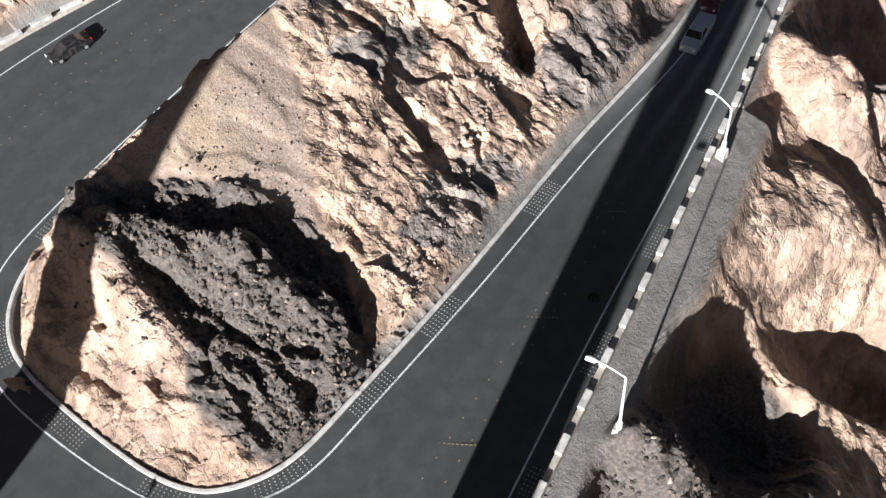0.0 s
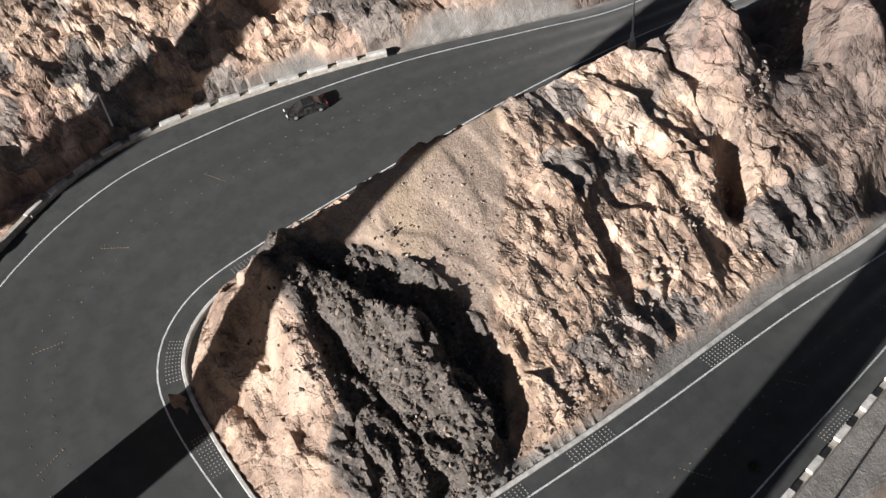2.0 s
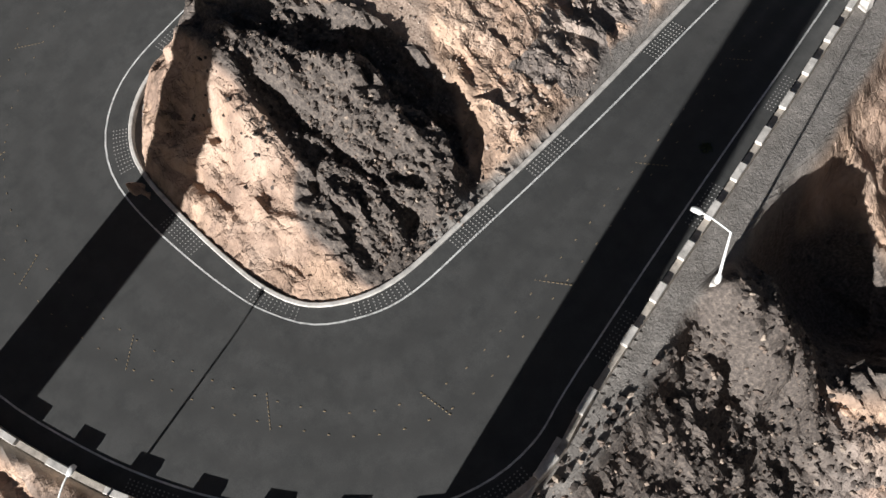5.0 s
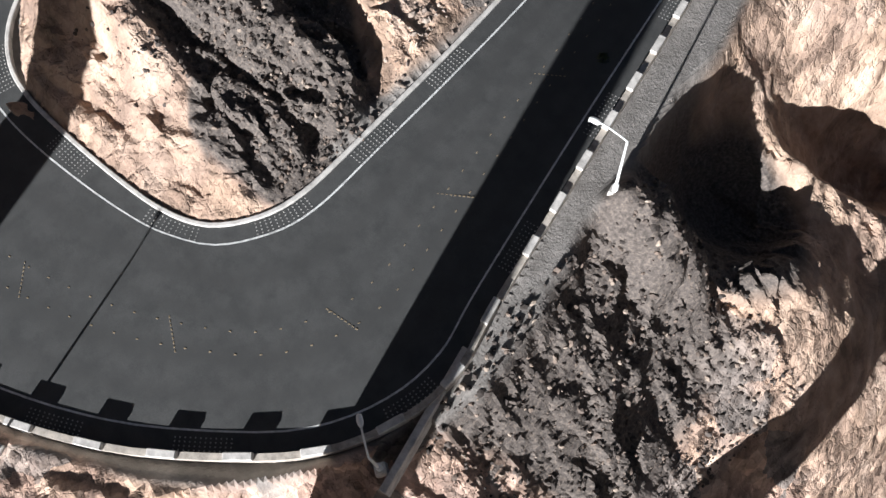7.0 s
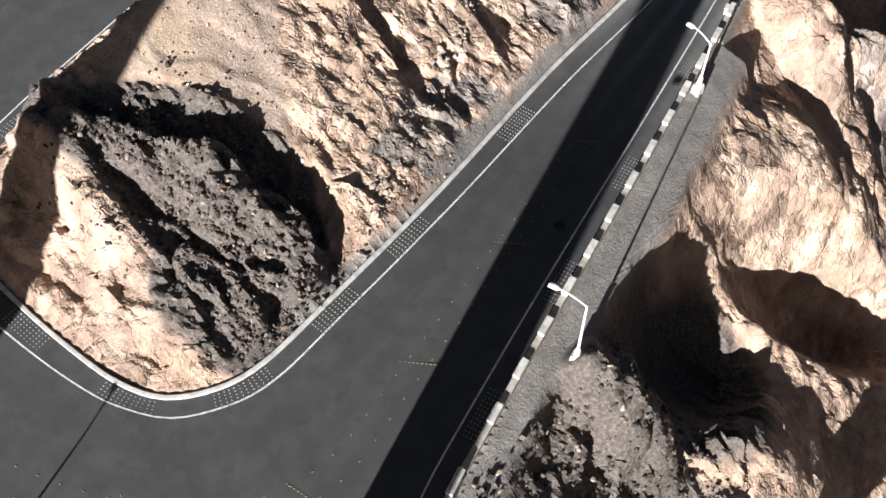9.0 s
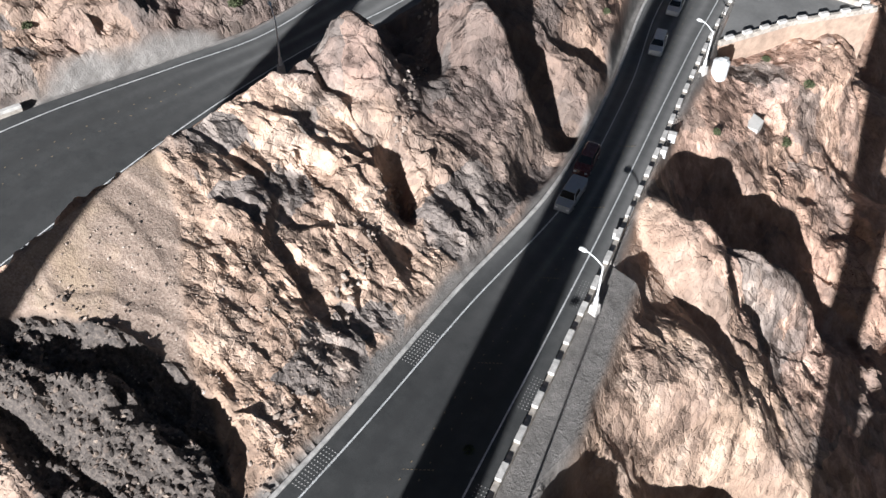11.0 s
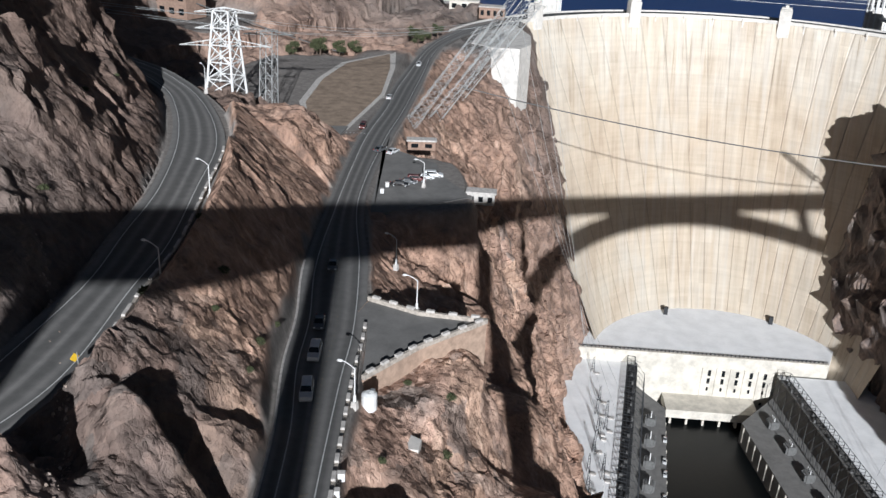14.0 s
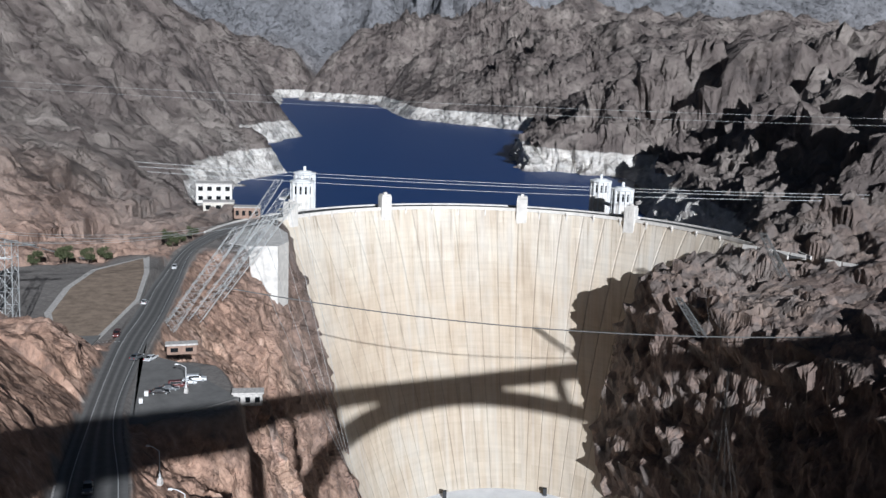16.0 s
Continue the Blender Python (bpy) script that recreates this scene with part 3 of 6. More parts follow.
def build_ground():
    xs = lines((-2600, -260, 90, 2.4), (-260, -150, 2.0, 1.0), (-150, -95, 0.85, 0.5), (-95, -70, 0.5, 0.4), (-70, 2, 0.24, 0.24), (2, 25, 0.4, 0.6), (25, 78, 1.2, 1.6), (78, 150, 0.6, 0.6), (150, 220, 0.8, 1.8), (220, 2600, 1.8, 90))
    ys = lines((-900, -36, 70, 0.8), (-36, -4, 0.6, 0.4), (-4, 100, 0.25, 0.27), (100, 330, 0.35, 1.1), (330, 640, 1.1, 1.8), (640, 4900, 2.2, 50))
    X, Y = np.meshgrid(xs, ys)
    x, y = X.ravel(), Y.ravel()
    z, out = ground_height(x, y)
    near = 1 - smooth(130, 330, np.hypot(x, y))
    rd, rz = np.full(x.shape, 400.0), np.zeros(x.shape)
    box_in = (x > -300) & (x < 40) & (y > -80) & (y < 600)
    rd[box_in], rz[box_in] = road_field(x[box_in], y[box_in])
    z = np.where((y > 198) & (y < 300) & (x > -135) & (rd > 0), np.minimum(z, rz + 0.2 + 1.15 * np.clip(rd, 0, None)), z)
    # the spur between the two legs of the road
    yy = np.array([e[1] for e in edges])
    spur_w = np.interp(y, [-2.2, 4, 9.8, 18, 40, 65, 84, 109, 126, 152, 179, 204], [-54.5, -63.9, -65.3, -66.6, -69.4, -70.3, -69, -75, -79, -88.5, -99, -115])
    spur_e = np.interp(y, [-2.2, -1.2, 1.4, 4.7, 8.6, 15.5, 29, 47, 68, 91, 112, 129, 154, 196, 204], [-52, -43, -35, -32.6, -31.7, -32.1, -33.5, -36.3, -39, -45.9, -54, -59.5, -69, -81, -84])
    inside = (x > spur_w) & (x < spur_e) & (y > -4) & (y < 204)
    by_kerb = inside & (y < 26)
    kx, ky = edges[:, 0], edges[:, 1]
    rd[by_kerb] = np.sqrt(np.min((x[by_kerb][:, None] - kx[None, ::1]) ** 2 + (y[by_kerb][:, None] - ky[None, ::1]) ** 2, axis=1))
    # its crest stands above the upper leg, with a steep cut behind it
    cy = [-3.3, 1.8, 4.8, 9.9, 17.0, 26.2, 36.4, 45.4, 55.9, 71.1, 93.0, 107.0, 129.0, 152.0, 173.0, 204.0]
    crest_x = np.interp(y, cy, [-53.6, -55.6, -57.6, -58.6, -58.0, -58.9, -60.3, -60.6, -60.1, -59.0, -64.0, -67.0, -74.0, -83.0, -95.0, -110.0])
    crest_z = np.interp(y, cy, [207, 210, 213, 216, 217.5, 218.5, 218.5, 218, 218, 218, 218, 218, 217, 216, 214, 212])
    lowz = np.interp(y, [0, 29, 68, 112, 154, 204], [206.8, 206, 203, 199, 196, 192])
    te = np.clip((spur_e - x) / (spur_e - crest_x), 0, 1)
    tw = np.clip((x - spur_w) / (crest_x - spur_w + 1e-6), 0, 1)
    east = lowz + (crest_z - lowz) * (0.85 * te + 0.15 * te ** 0.5)
    spur = np.where(x > crest_x, east, 208.2 + (crest_z - 208.2) * tw)
    # the nose: a pale ridge with a hollow of dark rubble behind it
    nose = 207.5 + 11.0 * np.clip((y - 0.12 * (x + 48) + 4.0) / 10.5, 0, 1) ** 0.85 * smooth(0, 9, -33 - x + 0.35 * y)
    spur = np.where(y < 16, np.minimum(spur, nose) * smooth(16, 11, y) + spur * (1 - smooth(16, 11, y)), spur)
    lip = np.interp(x, [-57.5, -55, -49.4, -45.5, -42.3, -38.9, -35.7, -32], [8.5, 9.5, 13.3, 16.0, 16.4, 17.0, 16.9, 15.0])
    over = y - lip + 0.7 * vnoise(x / 3, y / 3, 0 * x, 52)
    heap = smooth(-58, -53, x) * (1 - smooth(-36, -32, x))
    spur = spur + 2.3 * hill(x, y, -49.5, 7.1, 8.5, 2.8, -4, 1.5) + 1.0 * hill(x, y, -39, 6.0, 7, 3.0, -8, 1.5) - 1.2 * hill(x, y, -48.0, 10.0, 4.5, 2.0, 10, 1.5)
    spur = spur + heap * (1.6 * smooth(-5.5, -0.4, over) * (1 - smooth(0.0, 1.8, over)) - 1.9 * smooth(-53, -45, x) * smooth(0.2, 1.6, over) * (1 - smooth(2.8, 5.8, over)))
    z = np.where(inside, spur, z)
    for cx, cy_, h, rx, ry, tn in KNOLLS:
        z = z + h * hill(x, y, cx, cy_, rx * 1.2, ry * 1.2, tn, 1.6)
    flat = np.zeros(x.shape)
    for n_pad, (cx, cy_, rx, ry, tn, pz) in enumerate(PADS):
        c, sn = math.cos(radians(tn)), math.sin(radians(tn))
        u, v = ((x - cx) * c + (y - cy_) * sn) / rx, (-(x - cx) * sn + (y - cy_) * c) / ry
        q4 = (u ** 4 + v ** 4) ** 0.25
        k = 1 - smooth(1.0, 1.0 + 9.0 / min(rx, ry), q4)
        z = z * (1 - k) + pz * k
        if n_pad:                                # the first lies under the terrace and stays rocky
            flat = np.maximum(flat, 1 - smooth(0.95, 1.0 + 5.0 / min(rx, ry), q4))
    # rock
    pts = np.stack([x, y, z], 1)
    Z = z.reshape(X.shape)
    gy, gx = np.gradient(Z, ys, xs)
    nrm = np.stack([-gx.ravel(), -gy.ravel(), np.ones(x.size)], 1)
    nrm /= np.linalg.norm(nrm, axis=1)[:, None]
    gap = (np.maximum(np.gradient(ys)[:, None], np.gradient(xs)[None, :]) * np.ones(X.shape)).ravel() / np.clip(nrm[:, 2], 0.45, 1) * np.where((x > 60) & (y > 240), 0.6, 1)
    steep = 0.4 + 0.6 * smooth(0.8, 0.45, nrm[:, 2]) * smooth(110, 170, np.hypot(x, y))
    push = np.stack([steep * nrm[:, 0], steep * nrm[:, 1], np.clip(nrm[:, 2], 0.55, 1)], 1)
    boost = 1 + 0.8 * smooth(50, 80, x) * smooth(200, 260, y)
    off = smooth(0.4, 3.5, rd)
    wob = 3 * vnoise(x / 6, y / 6, 0 * x, 41)
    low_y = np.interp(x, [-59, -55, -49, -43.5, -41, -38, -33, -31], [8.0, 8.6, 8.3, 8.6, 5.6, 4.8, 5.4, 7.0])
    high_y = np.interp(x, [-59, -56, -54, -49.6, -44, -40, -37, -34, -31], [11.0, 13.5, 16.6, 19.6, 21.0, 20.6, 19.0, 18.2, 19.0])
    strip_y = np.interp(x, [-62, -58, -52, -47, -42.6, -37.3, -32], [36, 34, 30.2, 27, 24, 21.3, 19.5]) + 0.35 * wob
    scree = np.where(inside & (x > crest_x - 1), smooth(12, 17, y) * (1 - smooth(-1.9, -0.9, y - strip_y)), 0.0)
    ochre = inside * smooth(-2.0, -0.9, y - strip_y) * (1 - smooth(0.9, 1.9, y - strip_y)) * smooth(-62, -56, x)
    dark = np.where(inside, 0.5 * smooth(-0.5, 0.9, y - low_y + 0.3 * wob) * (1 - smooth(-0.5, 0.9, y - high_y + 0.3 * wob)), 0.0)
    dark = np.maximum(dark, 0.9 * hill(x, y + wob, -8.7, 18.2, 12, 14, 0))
    # dark rubble runs on here; its tone also paints the hollow's shade deeper
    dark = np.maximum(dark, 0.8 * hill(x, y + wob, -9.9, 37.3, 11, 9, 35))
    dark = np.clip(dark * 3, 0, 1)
    scree = scree * (1 - dark)
    sw = np.interp(y, [4, 15, 25, 33, 42, 62], [1.0, 1.6, 1.9, 2.8, 3.8, 3.6]) + 0.25 * wob
    side = (x > spur_e + 4) & (y > 4) & (y < 62) & (rd > 0)
    # how broken the rock is: blocky on the spur, weathered smooth elsewhere
    calm = np.where(inside, np.interp(y, [10, 28, 40, 72, 95, 200], [0.7, 0.6, 0.62, 0.75, 0.55, 0.5]), np.where(x > 60, 0.85, np.where(x > spur_e, np.interp(y, [20, 50, 120, 200, 330], [0.55, 0.5, 0.55, 0.75, 0.9]), np.interp(y, [20, 50, 90, 200, 330], [0.8, 1.15, 1.3, 1.0, 0.8]))))
    calm = calm + 0.6 * dark * ~inside
    calm = calm * (0.5 + 0.9 * smooth(-0.4, 0.4, fnoise(x / 13, y / 13, z / 13, 88, 3)))
    rough = off * (z > -3) * (1 - 0.85 * scree) * (1 - 0.6 * ochre) * (1 - 0.97 * flat) * calm * np.where(side, smooth(sw - 0.5, sw + 2.0, rd), 1) * (1 - 0.6 * np.clip(2 * hill(x, y, 235.0, 425.0, 110, 85), 0, 1))
    dist = np.hypot(x, y)
    for size, amp, seed, lo, hi in ((9.0, 1.6, 1, 0, 520), (3.6, 1.35, 31, 0, 330), (1.6, 0.62, 61, 0, 190), (0.8, 0.25, 71, 0, 125), (24.0, 8.5, 91, 62, 1500), (8.0, 3.2, 121, 160, 1000), (4.0, 1.5, 131, 180, 620), (60.0, 20.0, 151, 650, 9000), (22.0, 8.0, 181, 600, 2500)):
        sel = (dist >= lo) & (dist <= hi) & (rough > 0.01)
        w = (smooth(lo, lo * 1.8 + 1, dist[sel]) if lo else 1) * (1 - smooth(hi * 0.7, hi, dist[sel]))
        px, py, pz = pts[sel].T
        # uneven blocks, pulled out of line by a slow warp
        wx, wy = size * 0.25 * fnoise(px / size / 1.3, py / size / 1.3, pz / size / 1.3, seed + 9, 2), size * 0.25 * fnoise(px / size / 1.3, py / size / 1.3, pz / size / 1.3, seed + 14, 2)
        ca, sa = math.cos(LIE), math.sin(LIE)
        al, ac = (px * ca + py * sa) + 0.25 * pz + wx, (-px * sa + py * ca) - 0.2 * pz + wy
        even = smooth(60, 130, dist[sel])
        v, edge = facets(al / (size * (1.5 - 0.5 * even)), ac / (size * (0.8 + 0.25 * even)), pz / (size * (1.2 - 0.2 * even)), seed, np.clip(1.5 * gap[sel] / size, 0.05, 0.6))
        lim = smooth(0.9, 2.3, size / gap[sel])
        if size < 2:
            lim = lim * (1 + 1.2 * dark[sel] * inside[sel]) * (1 - 0.4 * scree[sel])
        if size > 20:
            lim = lim * smooth(0, size * 0.8, rd[sel]) * (0.5 + 0.5 * smooth(-10, 40, out[sel]))
        elif size > 2:
            lim = lim * (0.12 + 0.88 * smooth(0.5, size * 0.9, rd[sel]))
        pts[sel] += push[sel] * (v * amp * w * rough[sel] * boost[sel] * lim)[:, None]
    # grain of the weathered surface
    for size, amp in ((2.6, 0.14), (0.95, 0.08)):
        sel = (dist < 200) & (off * (1 - flat) > 0.02) & (~side | (rd > sw))
        px, py, pz = pts[sel].T
        pts[sel] += push[sel] * (amp * off[sel] * (1 - flat[sel]) * (1 - 0.75 * scree[sel]) * (1 + 1.2 * dark[sel] * inside[sel]) * smooth(0.9, 2.3, size / gap[sel]) * fnoise(px / size, py / size, pz / size, 331, 2))[:, None]
    # carriageway bed and lake bed
    k = np.where(side, smooth(sw, sw + 2.0, rd), smooth(0.25, 1.6, rd))
    rz = np.where(side, np.interp(y, [3.5, 13, 30, 47, 67], [206.7, 206.6, 206, 204.7, 203]), rz)
    bed = rz - 0.35 + np.where(side, 0.0, 0.45 * smooth(0.1, 0.9, rd)) - np.where(side, 0.12 * np.clip(rd, 0, 6), 0)
    pts[:, 2] = pts[:, 2] * k + bed * (1 - k)
    me = bpy.data.meshes.new("ground")
    ny, nx = X.shape
    idx = np.arange(nx * ny).reshape(ny, nx)
    quads = np.stack([idx[:-1, :-1], idx[:-1, 1:], idx[1:, 1:], idx[1:, :-1]], -1).reshape(-1, 4)
    me.vertices.add(len(pts))
    me.vertices.foreach_set("co", pts.astype(np.float32).ravel())
    me.loops.add(quads.size)
    me.loops.foreach_set("vertex_index", quads.astype(np.int32).ravel())
    me.polygons.add(len(quads))
    me.polygons.foreach_set("loop_start", np.arange(0, quads.size, 4, dtype=np.int32))
    soft_v = np.maximum(np.maximum(scree, flat), smooth(1500, 1900, dist))
    me.polygons.foreach_set("use_smooth", soft_v[quads].mean(1) > 0.4)
    me.update(calc_edges=True)
    ringed = smooth(600, 660, y) * smooth(-8, -2, out)
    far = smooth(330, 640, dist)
    redz = smooth(70, 115, y) * (1 - smooth(480, 560, y)) * (x < 40) * smooth(-0.8, 0.0, fnoise(x / 40, y / 40, z / 40, 19, 3))
    pave = np.maximum((1 - smooth(0.5, 1.8, rd + 0.3 * wob)) * (dist < 600) * np.where(inside & (y < 12), 0.0, 1.0), np.maximum(flat, (1 - smooth(sw, sw + 1.2, rd)) * side))
    # pale lays the painted haze on the range beyond 3950 m
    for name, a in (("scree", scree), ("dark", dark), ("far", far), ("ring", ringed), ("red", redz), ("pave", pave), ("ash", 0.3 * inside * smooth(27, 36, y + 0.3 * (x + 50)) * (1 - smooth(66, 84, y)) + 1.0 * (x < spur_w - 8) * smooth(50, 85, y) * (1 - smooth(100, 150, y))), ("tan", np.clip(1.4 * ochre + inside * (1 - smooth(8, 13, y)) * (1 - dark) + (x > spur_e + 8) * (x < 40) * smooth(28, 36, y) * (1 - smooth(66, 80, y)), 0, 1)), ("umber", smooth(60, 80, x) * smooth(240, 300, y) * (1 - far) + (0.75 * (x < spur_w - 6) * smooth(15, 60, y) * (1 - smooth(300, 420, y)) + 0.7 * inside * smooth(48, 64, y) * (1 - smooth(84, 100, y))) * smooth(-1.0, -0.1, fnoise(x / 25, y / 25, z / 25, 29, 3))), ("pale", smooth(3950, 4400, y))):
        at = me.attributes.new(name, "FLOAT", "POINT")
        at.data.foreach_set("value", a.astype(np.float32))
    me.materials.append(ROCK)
    ob = new("ground", me)
    return tagged(ob, "rugged tan, pink and grey desert rock falling to a deep gorge", "ground", kind="structure")


ground = build_ground()


def ribbon(name, a, b, dz, material, label, category="", kind="structure", across=9):
    """A strip between two lines of points (x, y, z), with an even mesh across."""
    n = len(a)
    verts, faces, tr = [], [], []
    for i in range(n):
        for k in range(across):
            f = k / (across - 1)
            p = a[i] * (1 - f) + b[i] * f
            verts.append((p[0], p[1], p[2] + dz))
            tr.append(f)
    for i in range(n - 1):
        for k in range(across - 1):
            q = i * across + k
            faces.append((q, q + 1, q + across + 1, q + across))
    ob = mesh_object(name, verts, faces, material)
    at = ob.data.attributes.new("across", "FLOAT", "POINT")
    at.data.foreach_set("value", tr)
    tagged(ob, label, category or name, kind=kind)
    return ob


inner = edges[:, [0, 1, 4]]
outer = edges[:, [2, 3, 4]]
road = ribbon("road", inner, outer, 0.0, ASPHALT, "worn dark grey asphalt mountain road with a wide hairpin bend", "road", across=33)
w = np.array([d.value for d in road.data.attributes["across"].data])
band = 0.9 * np.exp(-((w - 0.26) / 0.05) ** 2) + 0.7 * np.exp(-((w - 0.42) / 0.035) ** 2) + np.exp(-((w - 0.62) / 0.06) ** 2) + 0.8 * np.exp(-((w - 0.78) / 0.04) ** 2)
at = road.data.attributes.new("track", "FLOAT", "POINT")
at.data.foreach_set("value", np.clip(band * 0.75, 0, 1).astype(np.float32))
ry = np.repeat((inner[:, 1] + outer[:, 1]) / 2, 33)
strip = 0.65 * np.exp(-((w - 0.49) / 0.04) ** 2) + 0.5 * np.exp(-((w - 0.27) / 0.05) ** 2) + 0.4 * np.exp(-((w - 0.72) / 0.05) ** 2) + 0.5 * smooth(0.86, 0.95, w) + 0.5 * smooth(0.13, 0.05, w) + 0.38
at = road.data.attributes.new("worn", "FLOAT", "POINT")
at.data.foreach_set("value", np.clip(strip * smooth(35, 80, ry), 0, 1).astype(np.float32))


def line_strip(f, width):
    """A painted line along the road at the share f of its width."""
    c = inner * (1 - f[:, None]) + outer * f[:, None]
    across_dir = (outer - inner)[:, :2]
    across_dir /= np.linalg.norm(across_dir, axis=1)[:, None]
    a, b = c.copy(), c.copy()
    a[:, :2] -= across_dir * width / 2
    b[:, :2] += across_dir * width / 2
    return a, b


wid = np.hypot(*(outer - inner)[:, :2].T)
bend_in = np.interp(inner[:, 0], [-62, -50, -40, -33], [2.3, 2.4, 2.3, 1.6])
bend_out = np.where(outer[:, 0] < -70, np.interp(outer[:, 1], [-22, -12, -4, 6, 16, 26, 40], [1.7, 3.4, 4.5, 4.3, 3.6, 2.5, 1.7]), 1.7)
bend_out = np.convolve(np.pad(bend_out, 6, mode="edge"), np.ones(13) / 13, mode="valid")
for f, lab in ((np.clip(bend_in / wid, 0, 0.25), "solid white painted edge line"), (1 - np.clip(bend_out / wid, 0, 0.25), "solid white painted edge line")):
    a, b = line_strip(f, 0.16)
    ob = ribbon("edge_line", a, b, 0.012, PAINT, lab, "road marking", across=2)

# ---- water ----
def sheet(name, x0, x1, y0, y1, z, material, label):
    return tagged(mesh_object(name, [(x0, y0, z), (x1, y0, z), (x1, y1, z), (x0, y1, z)], [(0, 1, 2, 3)], material), label, "water", kind="structure")


_arc = [(30 + 164 * math.sin(radians(a)), 476 + 164 * math.cos(radians(a)), 137.0) for a in range(-84, 85, 6)]
tagged(mesh_object("lake", _arc + [(700, 500, 137.0), (700, 4700, 137.0), (-1600, 4700, 137.0), (-1600, 500, 137.0)], [tuple(range(len(_arc) + 4))], LAKE), "deep blue reservoir water behind the dam", "water", kind="structure")
sheet("river", -60, 330, -400, 462, 0.0, RIVER, "near-black still river water below the dam")


# ---- the dam ----
def dam_face(a, z):
    """A point of the downstream face: a from -1 to 1 along the arch."""
    d = np.clip((180 - z) / 150, 0, 1.2)
    r = 152 - 84 * d
    yc, xc = 476 - 36 * d + 0, 30 + 6 * d
    crown = 628 - 120 * d ** 1.35
    th = a * radians(84)
    return xc + r * math.sin(th), crown - r + r * math.cos(th), z


def build_dam():
    dam = thing("dam", pose(0, 0, 0), "tall pale concrete arch dam with vertical joints and water stains", "dam")
    na, nz = 540, 56
    verts, faces, st = [], [], []
    for j in range(nz + 1):
        z = 179.5 - 165 * j / nz
        for i in range(na + 1):
            a = -1 + 2 * i / na
            p = Vector(dam_face(a, z))
            if i % 18 == 0:                      # contraction joints
                p += Vector((0, 0.5, 0))
            elif i % 18 < 9 and j < 3:
                p += Vector((0, 0.12, 0))
            verts.append(p)
            st.append((a * 222 * (1 - 0.45 * j / nz), z, 0))
    jt = [1.0 if i % 18 == 0 else 0.0 for j in range(nz + 1) for i in range(na + 1)] + [0.0] * (2 * na + 2)
    base = len(verts)
    for j in range(2):
        for i in range(na + 1):
            th = (-1 + 2 * i / na) * radians(84)
            verts.append((30 + 165 * math.sin(th), 476 + 165 * math.cos(th), 179.5 if j == 0 else 15))
            st.append(((-1 + 2 * i / na) * 222, 180, 0))
    for j in range(nz):
        for i in range(na):
            q = j * (na + 1) + i
            faces.append((q, q + na + 1, q + na + 2, q + 1))
    for i in range(na):
        faces.append((i, i + 1, base + i + 1, base + i))
        faces.append((base + i, base + i + 1, base + na + 2 + i, base + na + 1 + i))
    ob = mesh_object("face", verts, faces, DAM, dam)
    ob.data.polygons.foreach_set("use_smooth", [False] * len(ob.data.polygons))
    at = ob.data.attributes.new("st", "FLOAT_VECTOR", "POINT")
    at.data.foreach_set("vector", np.array(st, np.float32).ravel())

    at = ob.data.attributes.new("jt", "FLOAT", "POINT")
    at.data.foreach_set("value", jt)

    def arc_wall(name, r0, r1, z0, z1, material, a0=-84, a1=84):
        v, f = [], []
        n = 84
        for i in range(n + 1):
            th = radians(a0 + (a1 - a0) * i / n)
            for r, z in ((r0, z0), (r1, z0), (r1, z1), (r0, z1)):
                v.append((30 + r * math.sin(th), 476 + r * math.cos(th), z))
        for i in range(n):
            for k in range(4):
                f.append((i * 4 + k, i * 4 + (k + 1) % 4, i * 4 + 4 + (k + 1) % 4, i * 4 + 4 + k))
        f += [(0, 1, 2, 3), (n * 4 + 3, n * 4 + 2, n * 4 + 1, n * 4)]
        return mesh_object(name, v, f, material, dam)
    arc_wall("parapet", 151.2, 152.0, 178.6, 180.7, PALE)
    arc_wall("parapet", 164.2, 164.9, 178.6, 180.7, PALE)
    arc_wall("roadway", 152.0, 164.2, 179.3, 179.7, ASPHALT)
    for th in (-57.5, -29.5, 6.4, 34.5):
        c, s_ = math.cos(radians(th)), math.sin(radians(th))
        bm = bmesh.new()
        box(bm, (7.4, 6.4, 37.0), (0, 0, -29.0), bevel=0.25, taper=0.97)
        box(bm, (6.2, 5.4, 1.2), (0, 0, 8.0), bevel=0.15)
        box(bm, (2.0, 2.0, 1.3), (0, 0, 9.2), bevel=0.1)
        for k in (-1.9, 0, 1.9):
            box(bm, (0.5, 0.3, 5.5), (k, -3.2, 0.6))
        t = part("elevator_tower", bm, PALE, dam)
        t.matrix_basis = Matrix.Translation((30 + 152.5 * s_, 476 + 152.5 * c, 180)) @ pose(0, 0, 0, 0, 0, -th)
    for th in range(-66, 67, 7):                  # ribs under the crest
        if min(abs(th - q) for q in (-57.5, -29.5, 6.4, 34.5)) < 2.5:
            continue
        bm = bmesh.new()
        box(bm, (1.0, 3.0, 1.5), (0, 0, -1.5))
        box(bm, (1.0, 2.4, 9.5), (0, 0.4, -11.0))
        t = part("crest_rib", bm, PALE, dam)
        t.matrix_basis = Matrix.Translation((30 + 151.6 * math.sin(radians(th)), 476 + 151.6 * math.cos(radians(th)), 180)) @ pose(0, 0, 0, 0, 0, -th)
    return dam


dam = build_dam()

# ---- the bridge that the eye stands on; its shade lies across the valley ----
BU, BN = Vector((0.9026, 0.4305, 0)), Vector((-0.4305, 0.9026, 0))
BRIDGE_TURN = math.degrees(math.atan2(BU.y, BU.x))


